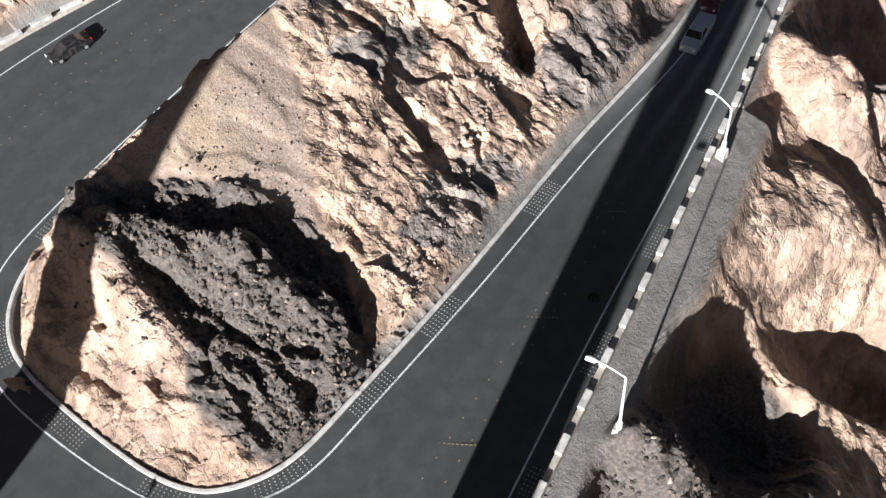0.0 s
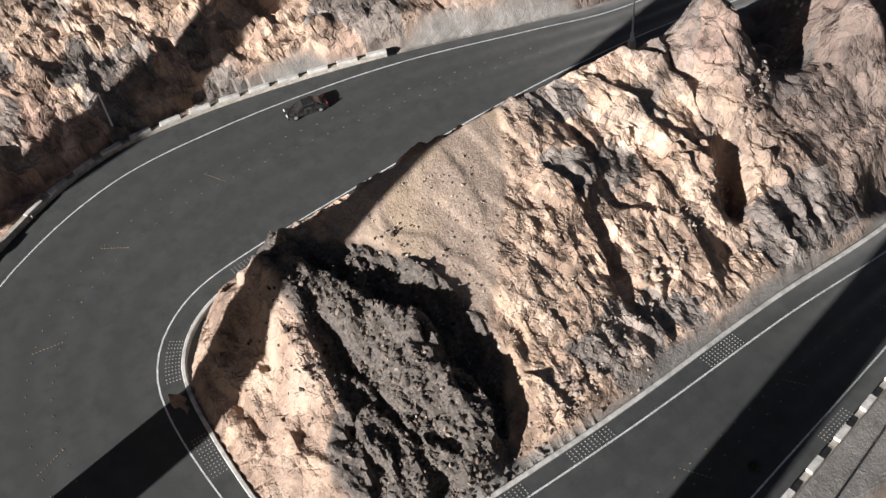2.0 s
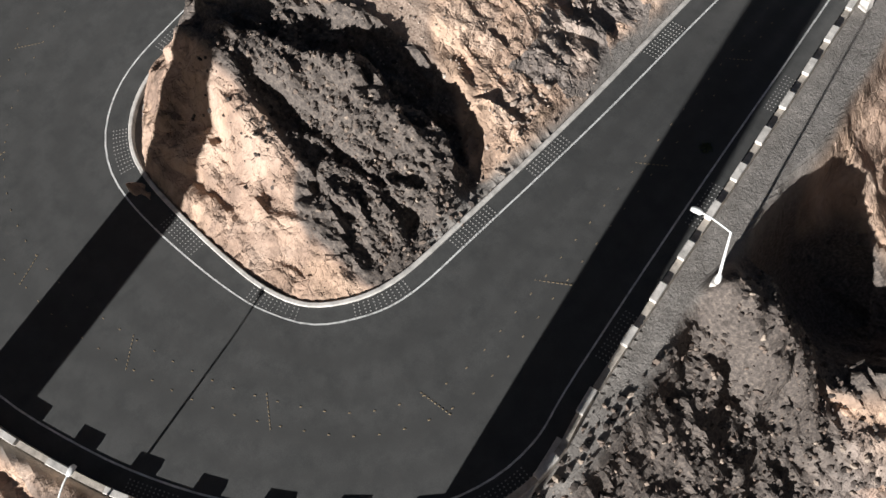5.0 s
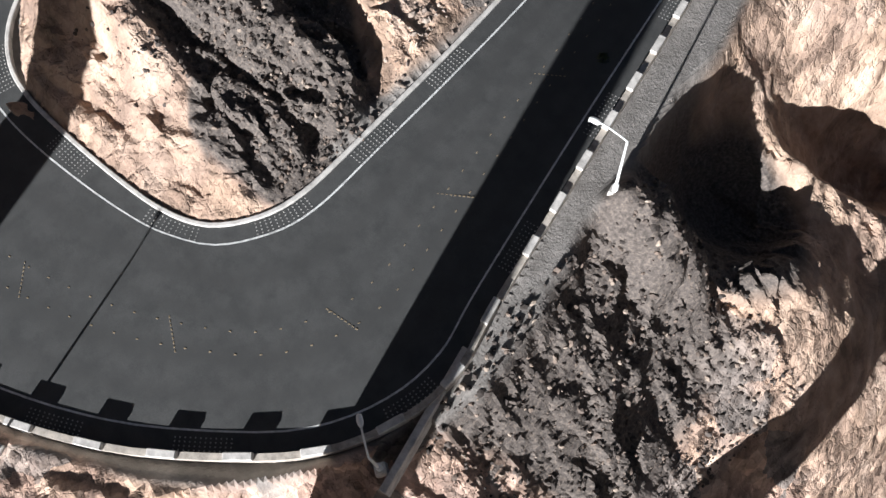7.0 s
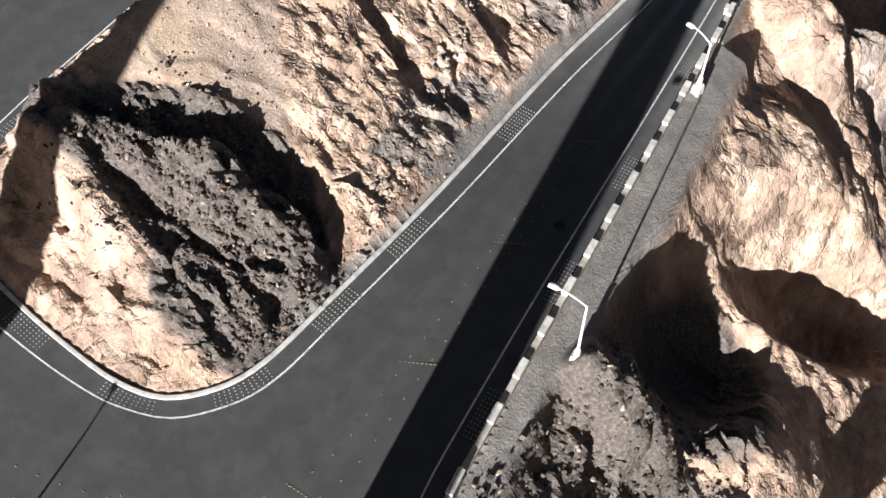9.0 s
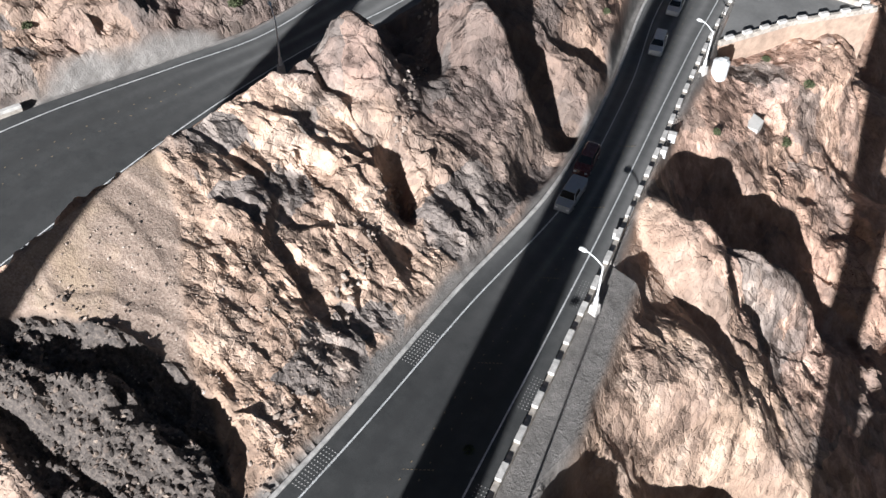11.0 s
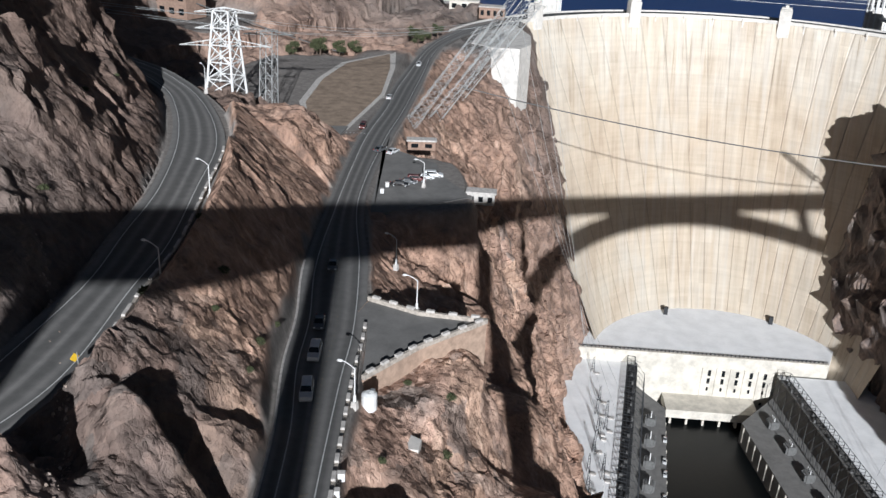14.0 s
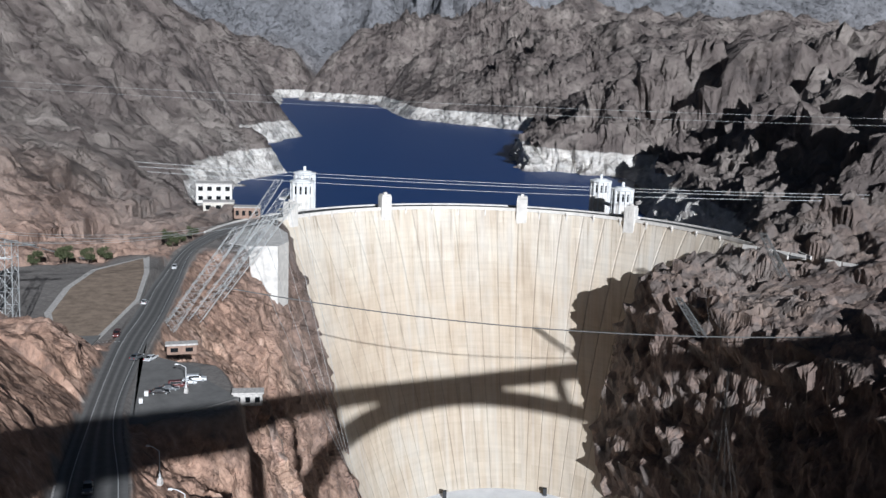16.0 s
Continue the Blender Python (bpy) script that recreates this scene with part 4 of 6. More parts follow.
def build_bridge():
    m = pose(0, 0, 0, 0, 0, BRIDGE_TURN)
    br = thing("arch_bridge", m, "grey concrete arch bridge with twin columns and a wide deck", "bridge")
    bm = bmesh.new()
    box(bm, (900, 25.6, 0.35), (100, -13.4, 269.9), bevel=0.05)
    for y in (-5, -21.5):
        box(bm, (900, 4.0, 2.2), (100, y, 267.7), bevel=0.05)
    part("deck", bm, CONCRETE, br)
    bm = bmesh.new()
    box(bm, (900, 0.35, 1.1), (100, -0.85, 270.25), bevel=0.03)
    box(bm, (900, 0.4, 1.1), (100, -26.0, 270.25), bevel=0.03)
    part("parapet", bm, CONCRETE, br)
    spots = [-14.4 - 37.8 * k for k in range(6)][::-1] + [22.4 + 36.6 * k for k in range(9)]
    for s in spots:
        top = 266.4
        u = (s - 169.0) / 164.7
        low = 150 if abs(u) > 1 else arch_z(s)
        if top - low < 1.5:
            continue
        for y in (-5, -21.5):
            bm = bmesh.new()
            box(bm, (3.2, 3.6, top - low), (s, y, low), bevel=0.2)
            part("column", bm, CONCRETE, br)
        bm = bmesh.new()
        box(bm, (3.2, 22.5, 1.5), (s, -13.2, 266.2), bevel=0.15)
        part("pier_cap", bm, CONCRETE, br)
    for y in (-5, -21.5):
        verts, faces = [], []
        n = 60
        for i in range(n + 1):
            s = 4.3 + 329.4 * i / n
            z = arch_z(s)
            d = 4.3 + 1.0 * abs(2 * i / n - 1)
            for dy, dz in ((-3, 0), (3, 0), (3, -d), (-3, -d)):
                verts.append((s, y + dy, z + dz))
        for i in range(n):
            for k in range(4):
                a, b = i * 4 + k, i * 4 + (k + 1) % 4
                faces.append((a, b, b + 4, a + 4))
        mesh_object("arch_rib", verts, faces, CONCRETE, br)
    return br


def arch_z(s):
    u = (s - 169.0) / 164.7
    return 264.5 - 84 * u * u


bridge = build_bridge()

# ---- more materials ----
WHITE = plain("white_paint", (0.74, 0.74, 0.72), 0.5, 0, 0.06, 1.0)
STONE = plain("wall_stone", (0.46, 0.41, 0.35), 0.9, 0, 0.22, 1.6, 0.03)
KERB = plain("kerb_concrete", (0.56, 0.53, 0.49), 0.9, 0, 0.2, 1.2)
STEEL = plain("galvanised_steel", (0.50, 0.51, 0.50), 0.55, 0.6, 0.1, 1.0)
DARKSTEEL = plain("dark_steel", (0.035, 0.037, 0.04), 0.7, 0.0, 0.15, 1.0)
RUBBER = plain("tyre_rubber", (0.02, 0.02, 0.02), 0.9, 0, 0.1, 6.0)
YELLOW = plain("sign_yellow", (0.75, 0.48, 0.03), 0.6, 0, 0.05, 2.0)
ORANGE = plain("marker_orange", (0.21, 0.165, 0.105), 0.7, 0, 0.1, 3.0)
ROOF = plain("roof_membrane", (0.86, 0.86, 0.85), 0.85, 0, 0.06, 0.12)
TANSTONE = plain("tan_ashlar", (0.44, 0.32, 0.24), 0.9, 0, 0.15, 0.9, 0.04)
CREAM = plain("powerhouse_wall", (0.62, 0.58, 0.50), 0.85, 0, 0.15, 0.18)
TAN = plain("tan_brick", (0.30, 0.205, 0.155), 0.9, 0, 0.15, 0.8)
LEAF = plain("desert_leaf", (0.075, 0.085, 0.04), 0.8, 0, 0.3, 3.0)
BARK = plain("bark", (0.16, 0.12, 0.09), 0.95, 0, 0.2, 3.0)


# grey for the east wing, with the shade on its wall put into the colour
GREYWALL = plain("shaded_wall", (0.15, 0.145, 0.135), 0.9, 0, 0.2, 0.3)
EQUIP = plain("grey_equipment", (0.15, 0.15, 0.145), 0.7, 0.2, 0.15, 0.8)
DOT = plain("marker_grey", (0.34, 0.33, 0.31), 0.8, 0, 0.2, 3.0)


def glass_dark():
    m, nt, b = mat("dark_glass", 0.08, 0, 0.6)
    b.inputs["Base Color"].default_value = (0.012, 0.014, 0.016, 1)
    return m


GLASS = glass_dark()


def car_paint(name, colour):
    m, nt, b = mat(name, 0.35, 0.1, 0.5)
    b.inputs["Coat Weight"].default_value = 0.6
    v = coords(nt)
    nt.links.new(mix(nt, ramp(nt, fbm(nt, v, 3.0, 4), [(0.45, (0, 0, 0)), (0.7, (0.25, 0.25, 0.25))]), colour, (0.3, 0.26, 0.21)), b.inputs["Base Color"])
    return m


PAINTS = {"white": car_paint("white_car_paint", (0.72, 0.73, 0.73)), "silver": car_paint("silver_car_paint", (0.42, 0.44, 0.46)),
          "black": car_paint("black_car_paint", (0.012, 0.012, 0.014)), "grey": car_paint("grey_car_paint", (0.10, 0.11, 0.12)), "red": car_paint("red_car_paint", (0.10, 0.014, 0.012))}
HEADLAMP = plain("headlamp_lens", (0.8, 0.8, 0.78), 0.15)
TAILLAMP = plain("tail_lamp_lens", (0.35, 0.02, 0.02), 0.2)


def along(a, b=None):
    """Running lengths of a line of points."""
    return np.concatenate([[0], np.cumsum(np.hypot(np.diff(a[:, 0]), np.diff(a[:, 1])))])


def stretch_of(line, s0, s1, step):
    """Points at even steps along a line, with the heading there."""
    L = along(line)
    s = np.arange(s0, s1, step)
    p = np.stack([np.interp(s, L, line[:, k]) for k in range(3)], 1)
    q = np.stack([np.interp(s + 0.5, L, line[:, k]) for k in range(3)], 1)
    return p, np.degrees(np.arctan2(q[:, 1] - p[:, 1], q[:, 0] - p[:, 0]))


def nearest(line, x, y):
    L = along(line)
    return float(L[np.argmin(np.hypot(line[:, 0] - x, line[:, 1] - y))])


# ---- kerb on the inside of the bend ----
def profile_run(name, line, s0, s1, out_dir, prof, material, label, category, kind="structure", step=1.0):
    """A wall or kerb of one cross-section (across, up) along a stretch of a line."""
    p, h = stretch_of(line, s0, s1, step)
    verts, faces = [], []
    n = len(prof)
    for (x, y, z), a in zip(p, h):
        nx, ny = math.cos(radians(a + 90 * out_dir)), math.sin(radians(a + 90 * out_dir))
        for u, w_ in prof:
            verts.append((x + nx * u, y + ny * u, z + w_))
    for i in range(len(p) - 1):
        for k in range(n):
            faces.append((i * n + k, i * n + (k + 1) % n, (i + 1) * n + (k + 1) % n, (i + 1) * n + k))
    faces += [tuple(range(n)), tuple(range(len(verts) - 1, len(verts) - n - 1, -1))]
    ob = mesh_object(name, verts, faces, material)
    return tagged(ob, label, category, kind=kind)


KB = [(-0.1, -0.4), (0.30, -0.4), (0.30, 0.16), (0.22, 0.2), (-0.04, 0.2), (-0.1, 0.16)]
profile_run("kerb", inner, nearest(inner, -69, 154), nearest(inner, -66.5, 19), -1, KB, KERB, "pale concrete kerb round the inside of the bend", "kerb")


# ---- stone guard walls with raised blocks ----
def guard_wall(line, s0, s1, period, block, height=0.55, rise=0.42, label="pale stone guard wall with raised blocks along the road edge"):
    p, h = stretch_of(line, s0, s1, 1.0)
    wall = thing("guard_wall", Matrix.Translation(p[0]), label, "wall", "guard walls beside the road")
    prof = [(0.05, -0.8), (0.55, -0.8), (0.55, height), (0.05, height)]
    base = profile_run("wall_base", line, s0, s1, 1, prof, STONE, "", "", kind="")
    for k in list(base.keys()):
        del base[k]
    base.parent = wall
    base.matrix_parent_inverse = wall.matrix_world.inverted()
    pp, hh = stretch_of(line, s0 + 0.6, s1 - 1.5, period)
    bm = bmesh.new()
    box(bm, (block, 0.58, rise), (0, 0, 0), bevel=0.05)
    me = bpy.data.meshes.new("block")
    bm.to_mesh(me)
    bm.free()
    me.materials.append(KERB)
    for i, ((x, y, z), a) in enumerate(zip(pp, hh)):
        nx, ny = math.cos(radians(a + 90)), math.sin(radians(a + 90))
        ob = new("block", me)
        ob.parent = wall
        ob.matrix_parent_inverse = wall.matrix_world.inverted()
        ob.matrix_basis = pose(x + nx * 0.3 , y + ny * 0.3, z + height - 0.01, 0, 0, a + random.uniform(-0.6, 0.6))
    return wall


bend = nearest(outer, -14, 13)
guard_wall(outer, nearest(outer, -47.5, 129), bend, 4.1, 1.7)
guard_wall(outer, bend + 0.5, nearest(outer, -84, -10), 5.4, 2.1, 0.75, 0.5, "pale stone guard wall round the outside of the hairpin bend")
guard_wall(outer, nearest(outer, -84, -10) + 0.6, nearest(outer, -83.5, 34), 3.6, 2.5, 0.45, 0.4, "low pale concrete barrier blocks beside the upper road")
guard_wall(inner, nearest(inner, -69.5, 84), nearest(inner, -99, 179), 6.0, 3.5, 0.3, 0.35, "low stone guard wall along the road's drop")


# ---- dotted rumble patches and lane markers ----
def dots(name, pts, size, material, label):
    verts, faces = [], []
    for x, y, z, a in pts:
        c, s_ = math.cos(radians(a)), math.sin(radians(a))
        b0 = len(verts)
        for dz, k in ((0.0, 1.0), (0.03, 0.7)):
            for u, v in ((-1, -1), (1, -1), (1, 1), (-1, 1)):
                du, dv = u * size[0] / 2 * k, v * size[1] / 2 * k
                verts.append((x + c * du - s_ * dv, y + s_ * du + c * dv, z + dz))
        faces += [(b0 + 4, b0 + 5, b0 + 6, b0 + 7)] + [(b0 + k, b0 + (k + 1) % 4, b0 + 4 + (k + 1) % 4, b0 + 4 + k) for k in range(4)]
    return tagged(mesh_object(name, verts, faces, material), label, "road marking", kind="stuff")


def rumble(line, x, y, side, inset, rows=5, cols=11, gap=0.38):
    s0 = nearest(line, x, y)
    p, h = stretch_of(line, s0 - cols * gap / 2, s0 + cols * gap / 2, gap)
    pts = []
    for (px, py, pz), a in zip(p, h):
        for r in range(rows):
            u = inset + 0.30 * r
            nx, ny = math.cos(radians(a + 90 * side)), math.sin(radians(a + 90 * side))
            pts.append((px + nx * u, py + ny * u, pz + 0.004, a))
    return dots("rumble_patch", pts, (0.11, 0.11), DOT, "patch of small raised pale dots on the road shoulder")


for x, y in ((-33, 24), (-31, 15), (-30.6, 6.5), (-37, -1), (-48, -3.1), (-58, -1), (-35, 40), (-64, 9)):
    rumble(inner, x, y, 1, 0.35)
for x, y in ((-15, 18), (-19, 30), (-22.5, 42), (-13, 3), (-20, -10), (-30, -17.5), (-27, 56)):
    rumble(outer, x, y, -1, 0.15, 4)
marks = []
for f in (0.50, 0.60):
    line = inner * (1 - f) + outer * f
    p, h = stretch_of(line, nearest(line, -60, 129), nearest(line, -80, 50), 1.9)
    marks += [(x, y, z + 0.004, a) for (x, y, z), a in zip(p, h)]
line = inner * 0.45 + outer * 0.55
p, h = stretch_of(line, nearest(line, -40, 80), nearest(line, -80, 20), 13.0)
for (x, y, z), a in zip(p, h):
    for k in range(9):
        d = a - 63
        marks.append((x + math.cos(radians(d)) * (k - 4) * 0.34, y + math.sin(radians(d)) * (k - 4) * 0.34, z + 0.004, d))
dots("lane_marker", marks, (0.2, 0.09), ORANGE, "small raised orange lane markers on the asphalt")


# ---- street lamps ----
def street_lamp(height, arm=2.4):
    lamp = thing("street_lamp", pose(0, 0, 0), "white steel street lamp with a curved arm beside the road", "street lamp", "street lamps along the road")
    bm = bmesh.new()
    box(bm, (0.95, 0.95, 1.3), (0, 0, -0.35), bevel=0.08, taper=0.85)
    part("pedestal", bm, KERB, lamp)
    bm = bmesh.new()
    bar(bm, (0, 0, 0.8), (0, 0, height), 0.13, 0.08, 10)
    bar(bm, (0, 0, 0.9), (0, 0, 1.9), 0.24, 0.22, 10)
    part("pole", bm, WHITE, lamp)
    bm = bmesh.new()
    last = Vector((0, 0, height))
    for k in range(1, 6):
        t = k / 5
        q = Vector((arm * t, 0, height + 0.75 * math.sin(t * math.pi / 2)))
        bar(bm, last, q, 0.075, 0.065, 8)
        last = q
    part("arm", bm, WHITE, lamp)
    bm = bmesh.new()
    bmesh.ops.create_uvsphere(bm, u_segments=12, v_segments=8, radius=0.5)
    for v in bm.verts:
        v.co = Vector((v.co.x * 0.95 + arm + 0.3, v.co.y * 0.48, v.co.z * (0.42 if v.co.z > 0 else 0.22) + height + 0.72))
    head = part("lamp_head", bm, WHITE, lamp, smooth=True)
    bm = bmesh.new()
    box(bm, (0.7, 0.36, 0.08), (arm + 0.4, 0, height + 0.57), bevel=0.02)
    part("lens", bm, HEADLAMP, head, "clear lamp lens")
    return lamp


# x, y, foot, height, compass of the arm
tall = street_lamp(9.0, 2.2)
usual = street_lamp(6.2, 2.0)
low_lamp = street_lamp(6.7)
tall.matrix_world = pose(-15.0, 25.7, 206.0, 0, 0, 196)
usual.matrix_world = pose(-25.3, 55.0, 203.8, 0, 0, 180)
low_lamp.matrix_world = pose(-73.1, 110.5, 208.9, 0, 0, 170)
for x, y, z, a in ((-39.3, 103.5, 199.6, 172), (-11.9, -1.0, 206.4, 150), (-31.7, -19.9, 206.8, 115), (-51.5, 158, 195.5, 165), (-41.2, 138.6, 197.0, 178), (-63.5, 216, 191.8, 178)):
    copy_thing(usual, pose(x, y, z, 0, 0, a))
for x, y, z, a in ((-71.2, 57.6, 208.7, 150), (-92.8, 2.0, 207.2, -25), (-85.6, 147.9, 208.7, 165), (-127, 220.5, 208.3, 140)):
    copy_thing(low_lamp, pose(x, y, z, 0, 0, a))


# ---- vehicles ----
def vehicle(kind, paint, label, length=4.8, width=1.9, tall_=1.5):
    """A car along +x: lofted body, glazed cabin, lamps and four wheels."""
    car = thing("car", pose(0, 0, 0), label, "car", "cars on the road and in the car park")
    L, W, H = length, width, tall_
    belt = H * 0.60
    if kind == "pickup":
        roofs = [(-0.50, belt), (-0.10, belt), (-0.04, H), (0.17, H), (0.27, belt + 0.05), (0.47, belt - 0.08), (0.5, 0.55)]
    elif kind == "suv":
        roofs = [(-0.50, belt), (-0.47, H - 0.08), (-0.40, H), (0.10, H), (0.24, belt + 0.03), (0.46, belt - 0.10), (0.5, 0.55)]
    else:
        roofs = [(-0.50, belt - 0.12), (-0.36, belt), (-0.22, H - 0.03), (0.06, H), (0.24, belt), (0.46, belt - 0.16), (0.5, 0.5)]
    def loft(sect, inset_top, z0, material, name, zmax=None):
        verts, faces = [], []
        for f, z in sect:
            zt = min(z, zmax) if zmax else z
            e = 1 - 0.12 * max(0, abs(f) * 2 - 0.8) / 0.2
            k = 1 - inset_top * max(0, (zt - belt) / max(H - belt, 0.01))
            for u, w_ in ((-0.5 * e, z0), (-0.5 * e, z0 + (zt - z0) * 0.55), (-0.5 * k * e * 0.96, zt - 0.05), (-0.42 * k * e, zt), (0.42 * k * e, zt), (0.5 * k * e * 0.96, zt - 0.05), (0.5 * e, z0 + (zt - z0) * 0.55), (0.5 * e, z0)):
                verts.append((f * L, u * W, w_))
        n = 8
        for i in range(len(sect) - 1):
            for k in range(n):
                faces.append((i * n + k, i * n + (k + 1) % n, (i + 1) * n + (k + 1) % n, (i + 1) * n + k))
        faces += [tuple(range(n - 1, -1, -1)), tuple(range((len(sect) - 1) * n, len(sect) * n))]
        return mesh_object(name, verts, faces, material, car)
    dense = []
    for (f0, z0_), (f1, z1_) in zip(roofs[:-1], roofs[1:]):
        for k in range(4):
            dense.append((f0 + (f1 - f0) * k / 4, z0_ + (z1_ - z0_) * k / 4))
    dense.append(roofs[-1])
    loft(dense, 0.24, 0.32, PAINTS[paint], "body")
    f_ws = [r for r in roofs if r[1] >= H - 0.03]
    xr, xf = f_ws[0][0] * L, f_ws[-1][0] * L
    i_f = roofs.index(f_ws[-1])
    xh = roofs[i_f + 1][0] * L
    zh = roofs[i_f + 1][1]
    kw = 0.40 * W
    def pane(name, quad):
        bm = bmesh.new()
        vs = [bm.verts.new(q) for q in quad]
        f = bm.faces.new(vs)
        g = bmesh.ops.extrude_face_region(bm, geom=[f])
        n_ = f.normal if f.normal.length else Vector((0, 0, 1))
        bm.normal_update()
        for v in [e for e in g["geom"] if isinstance(e, bmesh.types.BMVert)]:
            v.co += f.normal * 0.02
        part(name, bm, GLASS, car, "dark tinted car window")
    pane("windscreen", [(xf + 0.05, -kw * 0.86, H - 0.02), (xf + 0.05, kw * 0.86, H - 0.02), (xh - 0.03, kw * 1.05, zh + 0.06), (xh - 0.03, -kw * 1.05, zh + 0.06)])
    for sd in (-1, 1):
        pane("side_window", [(xr + 0.12, sd * kw * 1.0, H - 0.08), (xf, sd * kw * 1.0, H - 0.08), (xh - 0.15, sd * W * 0.487, belt + 0.06), (xr + 0.02, sd * W * 0.487, belt + 0.06)])
    xb = roofs[roofs.index(f_ws[0]) - 1][0] * L
    pane("rear_window", [(xr - 0.03, -kw * 0.85, H - 0.03), (xr - 0.03, kw * 0.85, H - 0.03), (xb - 0.02, kw, belt + 0.1), (xb - 0.02, -kw, belt + 0.1)])
    for sd in (-1, 1):
        bm = bmesh.new()
        box(bm, (0.12, 0.34, 0.2), (L * 0.485, sd * W * 0.33, 0.62), bevel=0.03)
        part("headlight", bm, HEADLAMP, car)
        bm = bmesh.new()
        box(bm, (0.1, 0.25, 0.3), (-L * 0.492, sd * W * 0.36, 0.62), bevel=0.03)
        part("tail_light", bm, TAILLAMP, car)
        for fx in (-0.30, 0.31):
            bm = bmesh.new()
            bar(bm, (fx * L, sd * (W * 0.5 - 0.24), 0.34), (fx * L, sd * (W * 0.5 + 0.01), 0.34), 0.34, None, 18)
            wh = part("wheel", bm, RUBBER, car)
            bm = bmesh.new()
            bar(bm, (fx * L, sd * (W * 0.5 - 0.02), 0.34), (fx * L, sd * (W * 0.5 + 0.03), 0.34), 0.2, None, 14)
            part("rim", bm, STEEL, wh)
    return car


def road_at(line_f, x, y):
    line = inner * (1 - line_f) + outer * line_f
    i = int(np.argmin(np.hypot(line[:, 0] - x, line[:, 1] - y)))
    j = min(i + 1, len(line) - 1)
    return float(line[i, 2]), math.degrees(math.atan2(line[j, 1] - line[j - 1, 1], line[j, 0] - line[j - 1, 0]))


MODELS = {"white suv": vehicle("suv", "white", "white car in the line of traffic on the road", 5.0, 1.95, 1.75),
          "silver suv": vehicle("pickup", "silver", "silver pickup truck driving on the mountain road", 5.6, 2.0, 1.85),
          "black sedan": vehicle("sedan", "black", "black sedan car on the wide road bend", 4.9, 1.88, 1.45),
          "grey sedan": vehicle("sedan", "grey", "dark grey car on the shaded road", 4.7, 1.85, 1.48),
          "red suv": vehicle("suv", "red", "dark red car on the shaded road", 4.9, 1.95, 1.75),
          "white sedan": vehicle("sedan", "white", "white parked sedan with dark windows", 4.7, 1.85, 1.45)}
used = set()


def put_car(model, x, y, f=None, z=None, a=None, flip=False):
    if z is None:
        z, a = road_at(f, x, y)
    m = pose(x, y, z + 0.01, 0, 0, a + (180 if flip else 0))
    if model in used:
        copy_thing(MODELS[model], m)
    else:
        MODELS[model].matrix_world = m
        used.add(model)


put_car("black sedan", -84.0, 21.9, 0.75, flip=True)
put_car("silver suv", -36.6, 67.5, 0.3)
put_car("red suv", -38.8, 74.0, 0.35)
put_car("white suv", -46.9, 104.3, 0.35)
put_car("white suv", -50.9, 116.5, 0.35)
put_car("grey sedan", -54.6, 127.0, 0.35)
put_car("grey sedan", -62.6, 152.5, 0.35)
for k, (model, x, y) in enumerate((("black sedan", -69.5, 214.5), ("grey sedan", -68.0, 217.2), ("red suv", -66.6, 219.8), ("white sedan", -65.0, 222.4), ("white suv", -63.4, 224.8), ("grey sedan", -84.0, 240.5), ("white sedan", -80.0, 240.0))):
    put_car(model, x, y, z=191.55, a=15 if k < 5 else 75)
put_car("white suv", -117.5, 261.5, z=188.2, a=5)
put_car("white sedan", -111.0, 257.5, z=188.4, a=20)
put_car("red suv", -99.5, 268.0, 0.35)
put_car("white sedan", -108.0, 318.0, 0.65, flip=True)
put_car("white suv", -119.5, 392.0, 0.4)


WORN = plain("worn_asphalt", (0.19, 0.185, 0.175), 0.9, 0, 0.12, 0.3)


# ---- the powerhouse at the foot of the dam ----
def prism(bm, poly, z0, z1):
    lo = [bm.verts.new((x, y, z0)) for x, y in poly]
    hi = [bm.verts.new((x, y, z1)) for x, y in poly]
    bm.faces.new(lo[::-1])
    bm.faces.new(hi)
    n = len(poly)
    for i in range(n):
        bm.faces.new((lo[i], lo[(i + 1) % n], hi[(i + 1) % n], hi[i]))
    return bm


def lerp2(a, b, t):
    return (a[0] + (b[0] - a[0]) * t, a[1] + (b[1] - a[1]) * t)


FL, FR = (-42, 437), (88, 464)                 # ends of the central front
FA = math.degrees(math.atan2(FR[1] - FL[1], FR[0] - FL[0]))


